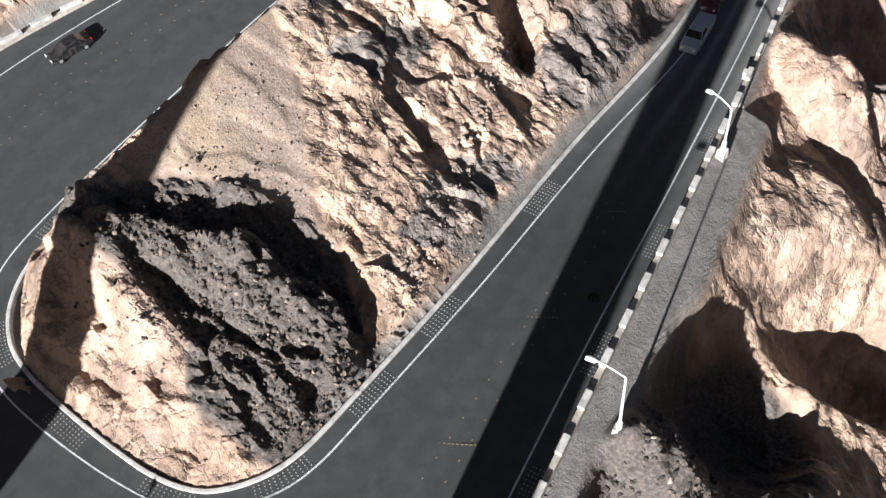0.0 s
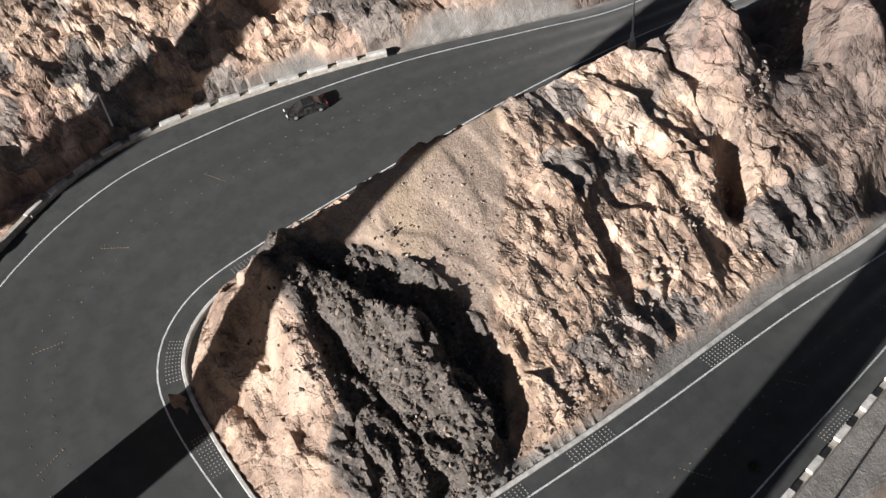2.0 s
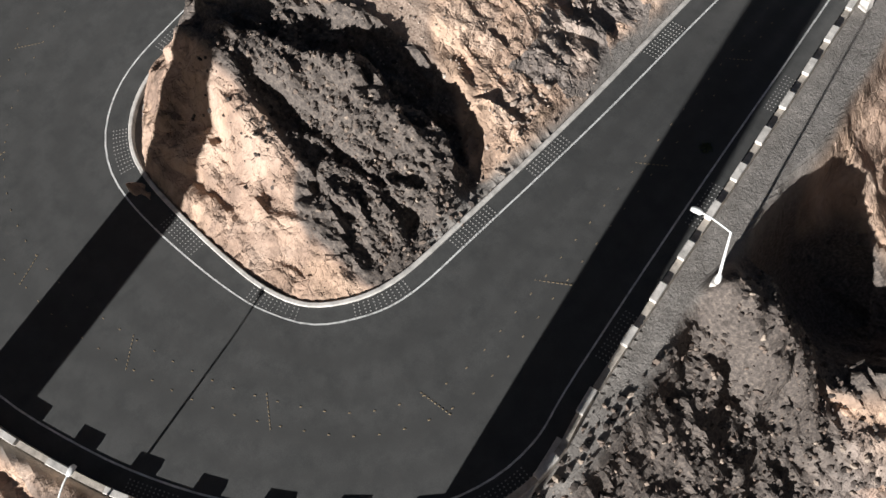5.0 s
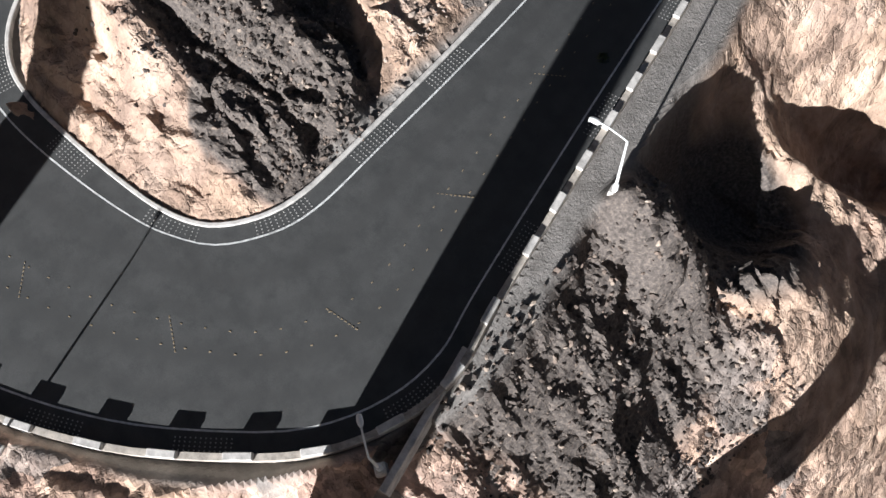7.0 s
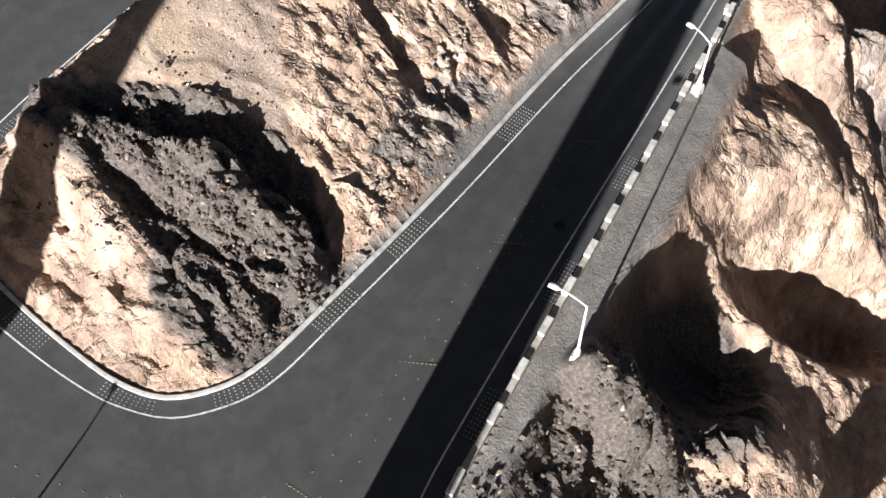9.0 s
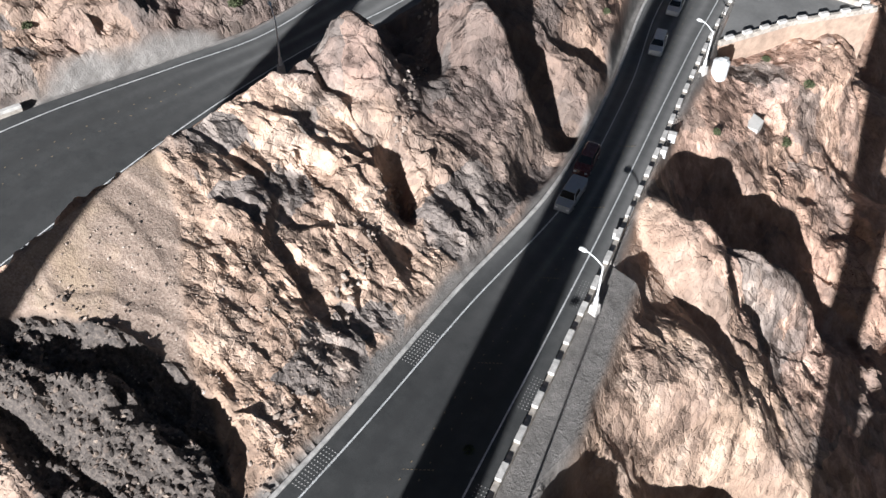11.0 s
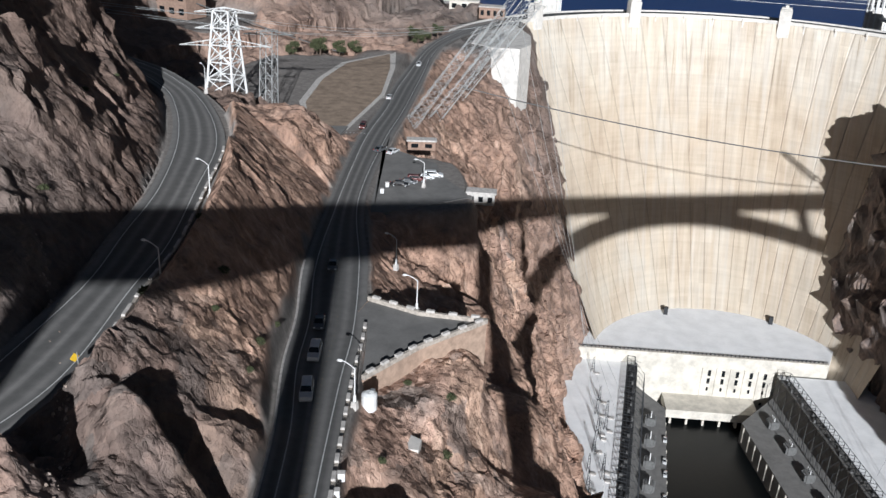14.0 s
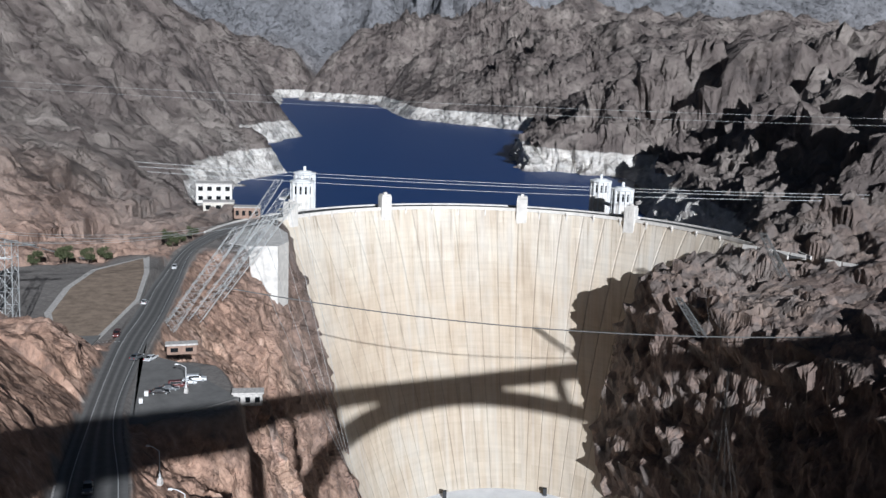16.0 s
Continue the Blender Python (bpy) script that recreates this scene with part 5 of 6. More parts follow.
def powerhouse():
    ph = thing("powerhouse", pose(0, 0, 0), "pale concrete powerhouse with flat white roofs below the dam", "building")
    bm = bmesh.new()
    prism(bm, [FL, FR, (92, 482), (83, 498), (62, 509), (28, 510), (-5, 500), (-30, 486), (-46, 466)], 0, 31.5)
    part("central_block", bm, ROOF, ph)
    bm = bmesh.new()
    d = Vector((math.sin(radians(FA)), -math.cos(radians(FA))))
    def off(p, k):
        return (p[0] + d.x * k, p[1] + d.y * k)
    prism(bm, [off(FL, 0.9), off(FR, 0.9), off(FR, -0.6), off(FL, -0.6)], 27.6, 32.3)
    part("parapet", bm, CREAM, ph)
    bm = bmesh.new()
    prism(bm, [off(FL, 0.4), off(FR, 0.4), off(FR, -0.2), off(FL, -0.2)], 0.5, 27.6)
    part("front_wall", bm, CREAM, ph)
    # five tall bays of windows
    for k in range(5):
        c = lerp2(FL, FR, 0.545 + 0.055 * k)
        for z0, h, w_ in ((20.2, 3.6, 1.6), (15.6, 3.2, 1.6), (11.2, 2.2, 1.1), (4.6, 1.5, 1.3)):
            bm = bmesh.new()
            box(bm, (w_, 0.5, h), (0, 0, 0), bevel=0.05)
            win = part("window", bm, GLASS, ph, "dark tall window in the pale front")
            q = off(c, 0.35)
            win.matrix_basis = pose(q[0], q[1], z0, 0, 0, FA)
        bm = bmesh.new()
        box(bm, (0.7, 0.7, 17), (0, 0, 0), bevel=0.08)
        pil = part("pilaster", bm, CREAM, ph)
        q = off(lerp2(FL, FR, 0.545 + 0.055 * k - 0.0275), 0.6)
        pil.matrix_basis = pose(q[0], q[1], 8.0, 0, 0, FA)
    # apron over the tailrace, with its row of draft openings
    bm = bmesh.new()
    prism(bm, [off(lerp2(FL, FR, 0.37), 17), off(lerp2(FL, FR, 0.73), 17), off(lerp2(FL, FR, 0.73), 0.4), off(lerp2(FL, FR, 0.37), 0.4)], 3.2, 8.0)
    part("apron", bm, CREAM, ph)
    for k in range(6):
        bm = bmesh.new()
        box(bm, (1.2, 3.0, 3.4), (0, 0, 0), bevel=0.1)
        pr = part("pier", bm, CREAM, ph)
        q = off(lerp2(FL, FR, 0.39 + 0.064 * k), 16)
        pr.matrix_basis = pose(q[0], q[1], -0.4, 0, 0, FA)
    # roof rail of the central block
    for k in range(60):
        q = off(lerp2(FL, FR, 0.02 + 0.96 * k / 59), -1.6)
        bm = bmesh.new()
        box(bm, (0.6, 0.6, 1.2), (q[0], q[1], 31.5))
        part("rail_post", bm, DARKSTEEL, ph)
    bm = bmesh.new()
    q0, q1 = off(FL, -1.6), off(FR, -1.6)
    bar(bm, (q0[0], q0[1], 32.4), (q1[0], q1[1], 32.4), 0.15, None, 5)
    part("roof_rail", bm, DARKSTEEL, ph, "dark rail along the roof edge")
    for x, y in ((2, 494), (60, 503)):
        bm = bmesh.new()
        box(bm, (2.2, 2.2, 4.5), (x, y, 31.4), bevel=0.15)
        part("vent", bm, DARKSTEEL, ph)
    return ph


powerhouse()


def wing(name, roof_a, roof_b, back_a, back_b, quay_a, quay_b, label, side):
    """One long machine hall: roof front edge a to b, back edge, and the quay in front of it."""
    wg = thing(name, pose(0, 0, 0), label, "building", "wings of the powerhouse")
    bm = bmesh.new()
    prism(bm, [roof_a, roof_b, back_b, back_a] if side > 0 else [roof_b, roof_a, back_a, back_b], 0, 24.6)
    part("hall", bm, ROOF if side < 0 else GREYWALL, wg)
    bm = bmesh.new()
    prism(bm, [roof_a, roof_b, back_b, back_a] if side > 0 else [roof_b, roof_a, back_a, back_b], 24.6, 25.2)
    part("roof", bm, ROOF, wg)
    bm = bmesh.new()
    poly = [roof_a, quay_a, quay_b, roof_b]
    prism(bm, poly if side < 0 else poly[::-1], -3, 11.6)
    part("quay", bm, WORN, wg)
    # quay parapet and wall ribs
    n = 26
    for k in range(n):
        t = (k + 0.5) / n
        q = lerp2(quay_a, quay_b, t)
        bm = bmesh.new()
        a = math.degrees(math.atan2(quay_b[1] - quay_a[1], quay_b[0] - quay_a[0]))
        box(bm, (0.9, 0.9, 9.0), (0, 0, 0), bevel=0.1)
        rb = part("quay_rib", bm, CREAM, wg)
        rb.matrix_basis = pose(q[0], q[1], 2.0, 0, 0, a)
        q = lerp2(roof_a, roof_b, t)
        bm = bmesh.new()
        box(bm, (1.4, 0.7, 13.2), (0, 0, 0), bevel=0.1)
        # east ribs take the shade-toned grey, west ribs the plain cream
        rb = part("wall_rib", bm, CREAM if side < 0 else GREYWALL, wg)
        rb.matrix_basis = pose(q[0], q[1], 11.5, 0, 0, a)
    # walkway grating and steelwork along the roof edge
    sd = -1 if side < 0 else 1
    bm = bmesh.new()
    ga, gb = lerp2(roof_a, roof_b, 0.02), lerp2(roof_a, roof_b, 0.99)
    pl = [(ga[0] - sd * 0.5, ga[1]), (gb[0] - sd * 0.5, gb[1]), (gb[0] + sd * 4.6, gb[1]), (ga[0] + sd * 4.6, ga[1])]
    prism(bm, pl if side > 0 else pl[::-1], 25.24, 25.6)
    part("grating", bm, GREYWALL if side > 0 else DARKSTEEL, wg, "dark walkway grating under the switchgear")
    rs = random.Random(7 + side)
    for k in range(34):
        q = lerp2(roof_a, roof_b, (k + rs.uniform(0.2, 0.8)) / 34)
        bm = bmesh.new()
        box(bm, (rs.uniform(0.8, 1.6), rs.uniform(0.8, 2.4), rs.uniform(0.8, 2.0)), (q[0] + sd * rs.uniform(0.5, 4.0), q[1], 25.58), bevel=0.08)
        part("switch_box", bm, EQUIP, wg)
    bm = bmesh.new()
    for k in range(44):
        t = (k + 0.5) / 44
        q = lerp2(roof_a, roof_b, t)
        sd = -1 if side < 0 else 1
        x0, y0 = q[0] + sd * 1.0, q[1]
        bar(bm, (x0, y0, 25.2), (x0, y0, 29.5), 0.16, None, 4)
        bar(bm, (x0 + sd * 4, y0, 25.2), (x0 + sd * 4, y0, 29.5), 0.16, None, 4)
        bar(bm, (x0, y0, 29.4), (x0 + sd * 4, y0, 29.4), 0.14, None, 4)
        bar(bm, (x0 - sd * 3, y0 + 1.2, 26.0), (x0 + sd * 4, y0 - 1.0, 28.4), 0.1, None, 4)
        bar(bm, (x0 - sd * 6.0, y0, 11.6), (x0 - sd * 6.0, y0, 20.5), 0.16, None, 4)
        bar(bm, (x0 - sd * 6.0, y0, 20.0), (x0, y0 + 1.5, 26.0), 0.1, None, 4)
    for h, u in ((29.4, 0), (29.4, 4), (27.0, 2)):
        p0, p1 = lerp2(roof_a, roof_b, 0.01), lerp2(roof_a, roof_b, 0.99)
        sd = -1 if side < 0 else 1
        bar(bm, (p0[0] + sd * (1 + u), p0[1], h), (p1[0] + sd * (1 + u), p1[1], h), 0.16, None, 4)
    part("steelwork", bm, DARKSTEEL, wg, "dark lattice of switchgear steelwork along the roof edge")
    return wg


wing("west_wing", (-9, 444), (4, 215), (-75, 440), (-60, 215), (9, 425), (24, 215), "long machine hall with a white roof and switchgear on it", -1)
wing("east_wing", (63, 455), (138, 245), (140, 470), (190, 260), (47, 425), (112, 240), "long machine hall with a ribbed wall and a pale roof", 1)


def roof_mast(h):
    ms = thing("roof_mast", pose(0, 0, 0), "thin dark steel mast pair on the white roof", "mast", "masts on the powerhouse roof")
    for u in (-0.7, 0.7):
        bm = bmesh.new()
        bar(bm, (u, 0, 0), (u * 0.4, 0, h), 0.2, 0.1, 6)
        part("leg", bm, DARKSTEEL, ms)
    bm = bmesh.new()
    for k in range(1, 6):
        bar(bm, (-0.7 + 0.42 * 0.2 * k, 0, h * k / 6), (0.7 - 0.42 * 0.2 * k, 0, h * (k + 0.6) / 6), 0.1, None, 4)
    part("lacing", bm, DARKSTEEL, ms)
    bm = bmesh.new()
    box(bm, (2.4, 1.6, 0.7), (2.6, -1.0, 0), bevel=0.08)
    part("plinth", bm, KERB, ms)
    return ms


masts = roof_mast(9.5)
masts.matrix_world = pose(-30, 425, 25.2)
rnd = random.Random(5)
for k in range(26):
    y = 418 - 7.6 * k
    for dx in (-19, -12.5):
        if rnd.random() < 0.6:
            copy_thing(masts, pose(-7 + (444 - y) * 0.057 + dx + rnd.uniform(-2, 2), y + rnd.uniform(-3, 3), 25.2, 0, 0, rnd.uniform(-15, 15)))


def transformer():
    tf = thing("transformer", pose(0, 0, 0), "grey power transformer with cooling fins on the quay", "transformer", "transformers on the quays")
    bm = bmesh.new()
    box(bm, (5.2, 3.6, 4.6), (0, 0, 0), bevel=0.2)
    part("tank", bm, EQUIP, tf)
    for sd in (-1, 1):
        for k in range(5):
            bm = bmesh.new()
            box(bm, (0.25, 1.0, 3.6), (-2 + k, sd * 2.2, 0.5), bevel=0.05)
            part("fin", bm, EQUIP, tf)
    for k in range(3):
        bm = bmesh.new()
        bar(bm, (-1.5 + 1.5 * k, 0, 4.5), (-1.5 + 1.5 * k, 0, 6.6), 0.3, 0.14, 8)
        part("bushing", bm, WHITE, tf)
    return tf


tf0 = transformer()
tf0.matrix_world = pose(2.5, 408, 11.6, 0, 0, 90)
for k in range(1, 9):
    copy_thing(tf0, pose(2.5 + 0.06 * 18 * k, 408 - 18 * k, 11.6, 0, 0, 90))
for k in range(9):
    t = 0.08 + 0.1 * k
    qa, qb = lerp2((47, 425), (112, 240), t), lerp2((63, 455), (138, 245), t)
    copy_thing(tf0, pose(qa[0] * 0.45 + qb[0] * 0.55, qa[1] * 0.45 + qb[1] * 0.55, 11.6, 0, 0, 109))
for k in range(6):
    put_car("white sedan", 10.5 + 0.9 * k, 396 - 14 * k - (k % 2) * 4, z=11.6, a=-86)


# ---- intake towers in the lake ----
def intake_tower():
    tw = thing("intake_tower", pose(0, 0, 0), "white cylindrical intake tower with fluted buttresses in the lake", "tower", "intake towers behind the dam")
    bm = bmesh.new()
    bar(bm, (0, 0, -70), (0, 0, 5), 7.2, 7.2, 24)
    part("shaft", bm, PALE, tw)
    bm = bmesh.new()
    bar(bm, (0, 0, 5), (0, 0, 14), 6.8, 6.6, 12)
    part("gatehouse", bm, WHITE, tw)
    bm = bmesh.new()
    bar(bm, (0, 0, 14), (0, 0, 15), 8.1, 8.1, 12)
    bar(bm, (0, 0, 15), (0, 0, 16.2), 6.0, 4.4, 12)
    bar(bm, (0, 0, 16.2), (0, 0, 19.4), 1.1, 1.0, 10)
    part("roof", bm, WHITE, tw)
    for k in range(12):
        a = radians(30 * k)
        bm = bmesh.new()
        box(bm, (1.5, 1.2, 78), (0, 0, -64), bevel=0.12)
        b_ = part("buttress", bm, WHITE, tw)
        b_.matrix_basis = pose(7.0 * math.cos(a), 7.0 * math.sin(a), 0, 0, 0, 30 * k)
        bm = bmesh.new()
        box(bm, (0.3, 1.3, 5.2), (0, 0, 6.6), bevel=0.05)
        w_ = part("window", bm, GLASS, tw, "dark tall window")
        w_.matrix_basis = pose(6.62 * math.cos(a + radians(15)), 6.62 * math.sin(a + radians(15)), 0, 0, 0, 30 * k + 15)
    bm = bmesh.new()
    box(bm, (3.4, 26, 1.6), (0, -19, -1.0), bevel=0.1)
    part("footbridge", bm, PALE, tw)
    return tw


it0 = intake_tower()
it0.matrix_world = pose(-100, 608, 181, 0, 0, -14)
for x, y, a in ((-106, 655, -20), (108, 682, 12), (116, 636, 10)):
    copy_thing(it0, pose(x, y, 181, 0, 0, a))


# ---- lookout terrace above the gorge ----
TERR = [(-50.5, 139.5), (-40.3, 137.2), (-28.6, 138.6), (-36.8, 126.0), (-42.0, 114.0), (-46.0, 113.5), (-51, 128)]


def terrace():
    tr = thing("lookout_terrace", pose(0, 0, 0), "grey paved lookout terrace with a stone retaining wall and parapets", "terrace")
    bm = bmesh.new()
    prism(bm, TERR[::-1], 186, 197.35)
    part("base", bm, TANSTONE, tr)
    bm = bmesh.new()
    prism(bm, [lerp2(p_, (-42, 128), 0.02) for p_ in TERR[::-1]], 197.35, 197.45)
    part("paving", bm, WORN, tr)
    for a, b in ((TERR[0], TERR[1]), (TERR[1], TERR[2]), (TERR[2], TERR[3]), (TERR[3], TERR[4])):
        ln = math.hypot(b[0] - a[0], b[1] - a[1])
        an = math.degrees(math.atan2(b[1] - a[1], b[0] - a[0]))
        bm = bmesh.new()
        box(bm, (ln, 0.6, 0.8), (0, 0, 0), bevel=0.04)
        w_ = part("parapet", bm, STONE, tr)
        m_ = lerp2(a, b, 0.5)
        w_.matrix_basis = pose(m_[0], m_[1], 197.4, 0, 0, an)
        for k in range(int(ln / 3.2)):
            bm = bmesh.new()
            box(bm, (1.5, 0.66, 0.45), (0, 0, 0), bevel=0.05)
            q = lerp2(a, b, (k + 0.5) / int(ln / 3.2))
            c_ = part("block", bm, KERB, tr)
            c_.matrix_basis = pose(q[0], q[1], 198.19, 0, 0, an)
    return tr


terrace()


def slab(name, poly, z0, z1, material, label, category, kind="structure"):
    bm = bmesh.new()
    prism(bm, poly, z0, z1)
    return tagged(part(name, bm, material), label, category, kind=kind)


def ccw(poly):
    a = sum(p_[0] * q[1] - q[0] * p_[1] for p_, q in zip(poly, poly[1:] + poly[:1]))
    return poly if a > 0 else poly[::-1]


slab("pavement", ccw([(-85, 246), (-66, 236), (-61, 226), (-50, 214), (-69, 193), (-73, 199), (-86.5, 256)]), 188, 191.5, WORN, "grey asphalt car park beside the road", "car park")
slab("pavement", ccw([(-105, 262), (-118, 258), (-132, 262), (-132, 266), (-118, 267), (-106, 272)]), 185, 188.0, WORN, "asphalt side road joining at the junction", "side road")
GRAVEL = plain("tan_gravel", (0.30, 0.23, 0.17), 0.95, 0, 0.2, 0.25)
slab("pavement", ccw([(-118, 269), (-131, 295), (-139, 330), (-141, 360), (-131, 386), (-122, 360), (-111, 318), (-107, 272)]), 184, 187.75, GRAVEL, "tan gravel island with a pale kerb between two roads", "traffic island")
slab("pavement", ccw([(-116, 266), (-133.5, 295), (-141.5, 330), (-143.5, 361), (-130, 391), (-120.5, 362), (-109.5, 318), (-105.5, 270)]), 184, 187.6, KERB, "pale concrete kerb round the gravel island", "kerb")
slab("pavement", ccw([(-30.5, 106), (-34, 105.5), (-33.4, 109.5), (-30.8, 108.6)]), 188, ground.ray_cast(Vector((-32.2, 107.4, 600)), Vector((0, 0, -1)))[1].z + 0.3, PALE, "small pale concrete pad on the slope", "slab")
bm = bmesh.new()
for k in range(7):
    box(bm, (0.45, 0.45, 0.02), (-101.5 + 1.1 * k, 259.0 + 0.25 * k, 189.9))
tagged(part("stop_line", bm, PAINT), "broken white line across the road", "road marking", kind="structure")


slab("pavement", ccw([(-38.5, -21.8), (-36.6, -20.4), (-31.5, -17.8), (-29.3, -17.2), (-29.0, -19.6), (-33.0, -23.0), (-37.5, -24.5)]), 203, 206.7, PALE, "pale concrete slab outside the guard wall of the bend", "slab")
_run = Vector((3.3, -11.1, 0))
bm = bmesh.new()
box(bm, (_run.length, 0.55, 2.6), (0, 0, 0), bevel=0.05)
t = part("parapet_wall", bm, KERB)
t.matrix_world = pose(-12.3, 3.6, 204.6, 0, 0, math.degrees(math.atan2(_run.y, _run.x)))
tagged(t, "straight pale concrete end wall running off from the bend", "wall", kind="structure")


# ---- lattice towers ----
def lattice(name, base, top, w0, w1, panels, material, label, arms=(), thick=0.24):
    """A four-legged lattice tower from base to top, which may lean."""
    b, t = Vector(base), Vector(top)
    tw = thing(name, Matrix.Translation(b), label, "lattice tower", "transmission towers")
    ax = (t - b)
    rings = []
    for k in range(panels + 1):
        f = k / panels
        c, w_ = ax * f, (w0 + (w1 - w0) * f) / 2
        rings.append([c + Vector((sx * w_, sy * w_, 0)) for sx, sy in ((-1, -1), (1, -1), (1, 1), (-1, 1))])
    for q in range(4):
        bm = bmesh.new()
        bar(bm, rings[0][q] - Vector((0, 0, 1.5)), rings[-1][q], thick, thick * 0.75, 6)
        part("leg", bm, material, tw)
    bm = bmesh.new()
    for k in range(panels):
        for q in range(4):
            r = (q + 1) % 4
            bar(bm, rings[k][q], rings[k + 1][r], thick * 0.45, None, 4)
            bar(bm, rings[k][r], rings[k + 1][q], thick * 0.45, None, 4)
            bar(bm, rings[k + 1][q], rings[k + 1][r], thick * 0.5, None, 4)
    part("bracing", bm, material, tw)
    for f, a, e, h in arms:
        bm = bmesh.new()
        c = ax * f
        d = Vector((math.cos(radians(a)), math.sin(radians(a)), 0)) * e
        for s_ in (-1, 1):
            bar(bm, c - d + Vector((0, 0, 0)), c + d, 0.2, None, 5)
            bar(bm, c - d * s_, c + Vector((0, 0, h)), 0.13, None, 5)
        for k in range(9):
            u = -1 + k / 4
            bar(bm, c + d * u, c + d * (u * 0.97 + 0.02) + Vector((0, 0, h * (1 - abs(u)))), 0.09, None, 4)
        part("crossarm", bm, material, tw)
    return tw


lattice("transmission_tower", (-143, 261, 197), (-143, 262, 223), 9.5, 5.0, 5, WHITE, "pale steel lattice transmission tower standing on a rock knoll", ((0.58, 20, 14, 2.5), (0.78, 20, 9, 2.0), (0.97, 20, 9, 1.6)), 0.42)
lattice("transmission_tower", (-132, 268, 192), (-133, 272, 216), 4.5, 4, 5, STEEL, "grey steel lattice portal beside the white tower", ((0.95, 20, 8, 1.2),), 0.16)
for x, y, dx in ((-94, 292, 24), (-90, 318, 26), (-90, 350, 27), (-96, 392, 24), (-104, 425, 22)):
    lattice("leaning_tower", (x, y, 182), (x + dx, y + 8, 218), 4.5, 3.4, 12, STEEL, "grey steel lattice tower leaning out over the gorge", ((0.8, 100, 5, 1), (0.97, 100, 5, 1)), 0.1)
lattice("transmission_tower", (172, 470, 175), (158, 468, 196), 4.5, 3, 8, EQUIP, "grey steel lattice tower on the far rim", ((0.95, 100, 4, 1),))
lattice("transmission_tower", (122, 432, 152), (108, 428, 170), 4, 3, 7, EQUIP, "grey steel lattice tower on the far rim", ((0.95, 100, 4, 1),))


def cable(a, b, sag, r, label, material=EQUIP, n=40):
    a, b = Vector(a), Vector(b)
    cu = bpy.data.curves.new("cable", "CURVE")
    cu.dimensions, cu.bevel_depth, cu.bevel_resolution = "3D", r, 1
    sp = cu.splines.new("POLY")
    sp.points.add(n)
    for i in range(n + 1):
        t = i / n
        q = a.lerp(b, t) - Vector((0, 0, 4 * sag * t * (1 - t)))
        sp.points[i].co = (*q, 1)
    cu.materials.append(material)
    return tagged(new("cable", cu), label, "cable", "cables across the gorge")


cable((-255, 402, 204), (265, 398, 172), 26, 0.26, "thick grey power cable slung across the gorge")
for k, (z0, z1) in enumerate(((203, 201.5), (205.5, 203.5), (199, 199.5))):
    cable((-230, 596 + 5 * k, z0), (330, 600 + 5 * k, z1), 3.5 + k, 0.11, "thin bright power line over the lake", WHITE)
for k in range(2):
    cable((-420, 470 + 14 * k, 262 - 3 * k), (420, 520 + 14 * k, 258 - 4 * k), 6 + k, 0.06, "thin pale power line high over the dam", STEEL)
for k in range(4):
    cable((-144 + 4 * k, 262, 221 - 3 * (k % 2)), (-420, 235 + 10 * k, 246), 6, 0.07, "thin power line from the lattice tower", STEEL)
    cable((-140 + 4 * k, 262, 221 - 3 * (k % 2)), (-64, 350 + 12 * k, 214), 5, 0.07, "thin power line from the lattice tower", STEEL)
for k in range(5):
    cable((-68 + k, 300 + 22 * k, 214), (-12 + k, 400 - 24 * k, 29), 5, 0.07, "thin power line dropping to the powerhouse", STEEL)
    cable((158 - 10 * k, 468 - 8 * k, 190), (100 + 7 * k, 372 - 20 * k, 30), 5, 0.045, "thin power line dropping to the powerhouse", EQUIP)


# ---- buildings and walls by the crest ----
def house(x, y, z, turn, size, wall_mat, label, rows, cols, roof=0.5):
    hs = thing("building", pose(x, y, z, 0, 0, turn), label, "building", "buildings by the dam")
    w_, d_, h_ = size
    bm = bmesh.new()
    box(bm, (w_, d_, h_), (0, 0, 0), bevel=0.06)
    part("wall", bm, wall_mat, hs)
    bm = bmesh.new()
    box(bm, (w_ + 0.8, d_ + 0.8, roof), (0, 0, h_), bevel=0.08)
    part("roof", bm, KERB, hs)
    for r in range(rows):
        for c in range(cols):
            bm = bmesh.new()
            box(bm, (w_ / cols * 0.5, 0.2, h_ / rows * 0.45), ((c + 0.5 - cols / 2) * w_ / cols, -d_ / 2 - 0.02, h_ * (r + 0.3) / rows), bevel=0.03)
            part("window", bm, GLASS, hs, "dark window")
    return hs


house(-152, 585, 183, 12, (22, 12, 12), PALE, "white two-storey building beside the dam crest", 2, 4)
house(-143, 560, 181, 12, (18, 10, 6), CREAM, "low cream building beside the dam crest", 1, 3)
house(-122, 545, 180.3, 8, (15, 9, 6.5), TAN, "brown-roofed visitor building near the crest", 1, 4)
house(-243, 404, 191.5, -15, (19, 13, 13), TAN, "reddish brick building under the cliff", 2, 3)
house(-262, 428, 191.5, -15, (16, 12, 9), TAN, "reddish brick annex under the cliff", 1, 3)
house(-74, 248, 191.2, 18, (8, 2.6, 2.6), TAN, "small pale-roofed kiosk by the car park", 1, 2)
house(-48.5, 217, 189, 10, (7, 3.0, 3.0), KERB, "small white hut on the cliff edge", 1, 3)
bm = bmesh.new()
prism(bm, ccw([(-104, 528), (-90, 500), (-85, 476), (-88, 462), (-102, 459), (-114, 466), (-118, 500), (-116, 530)]), 140, 180.2)
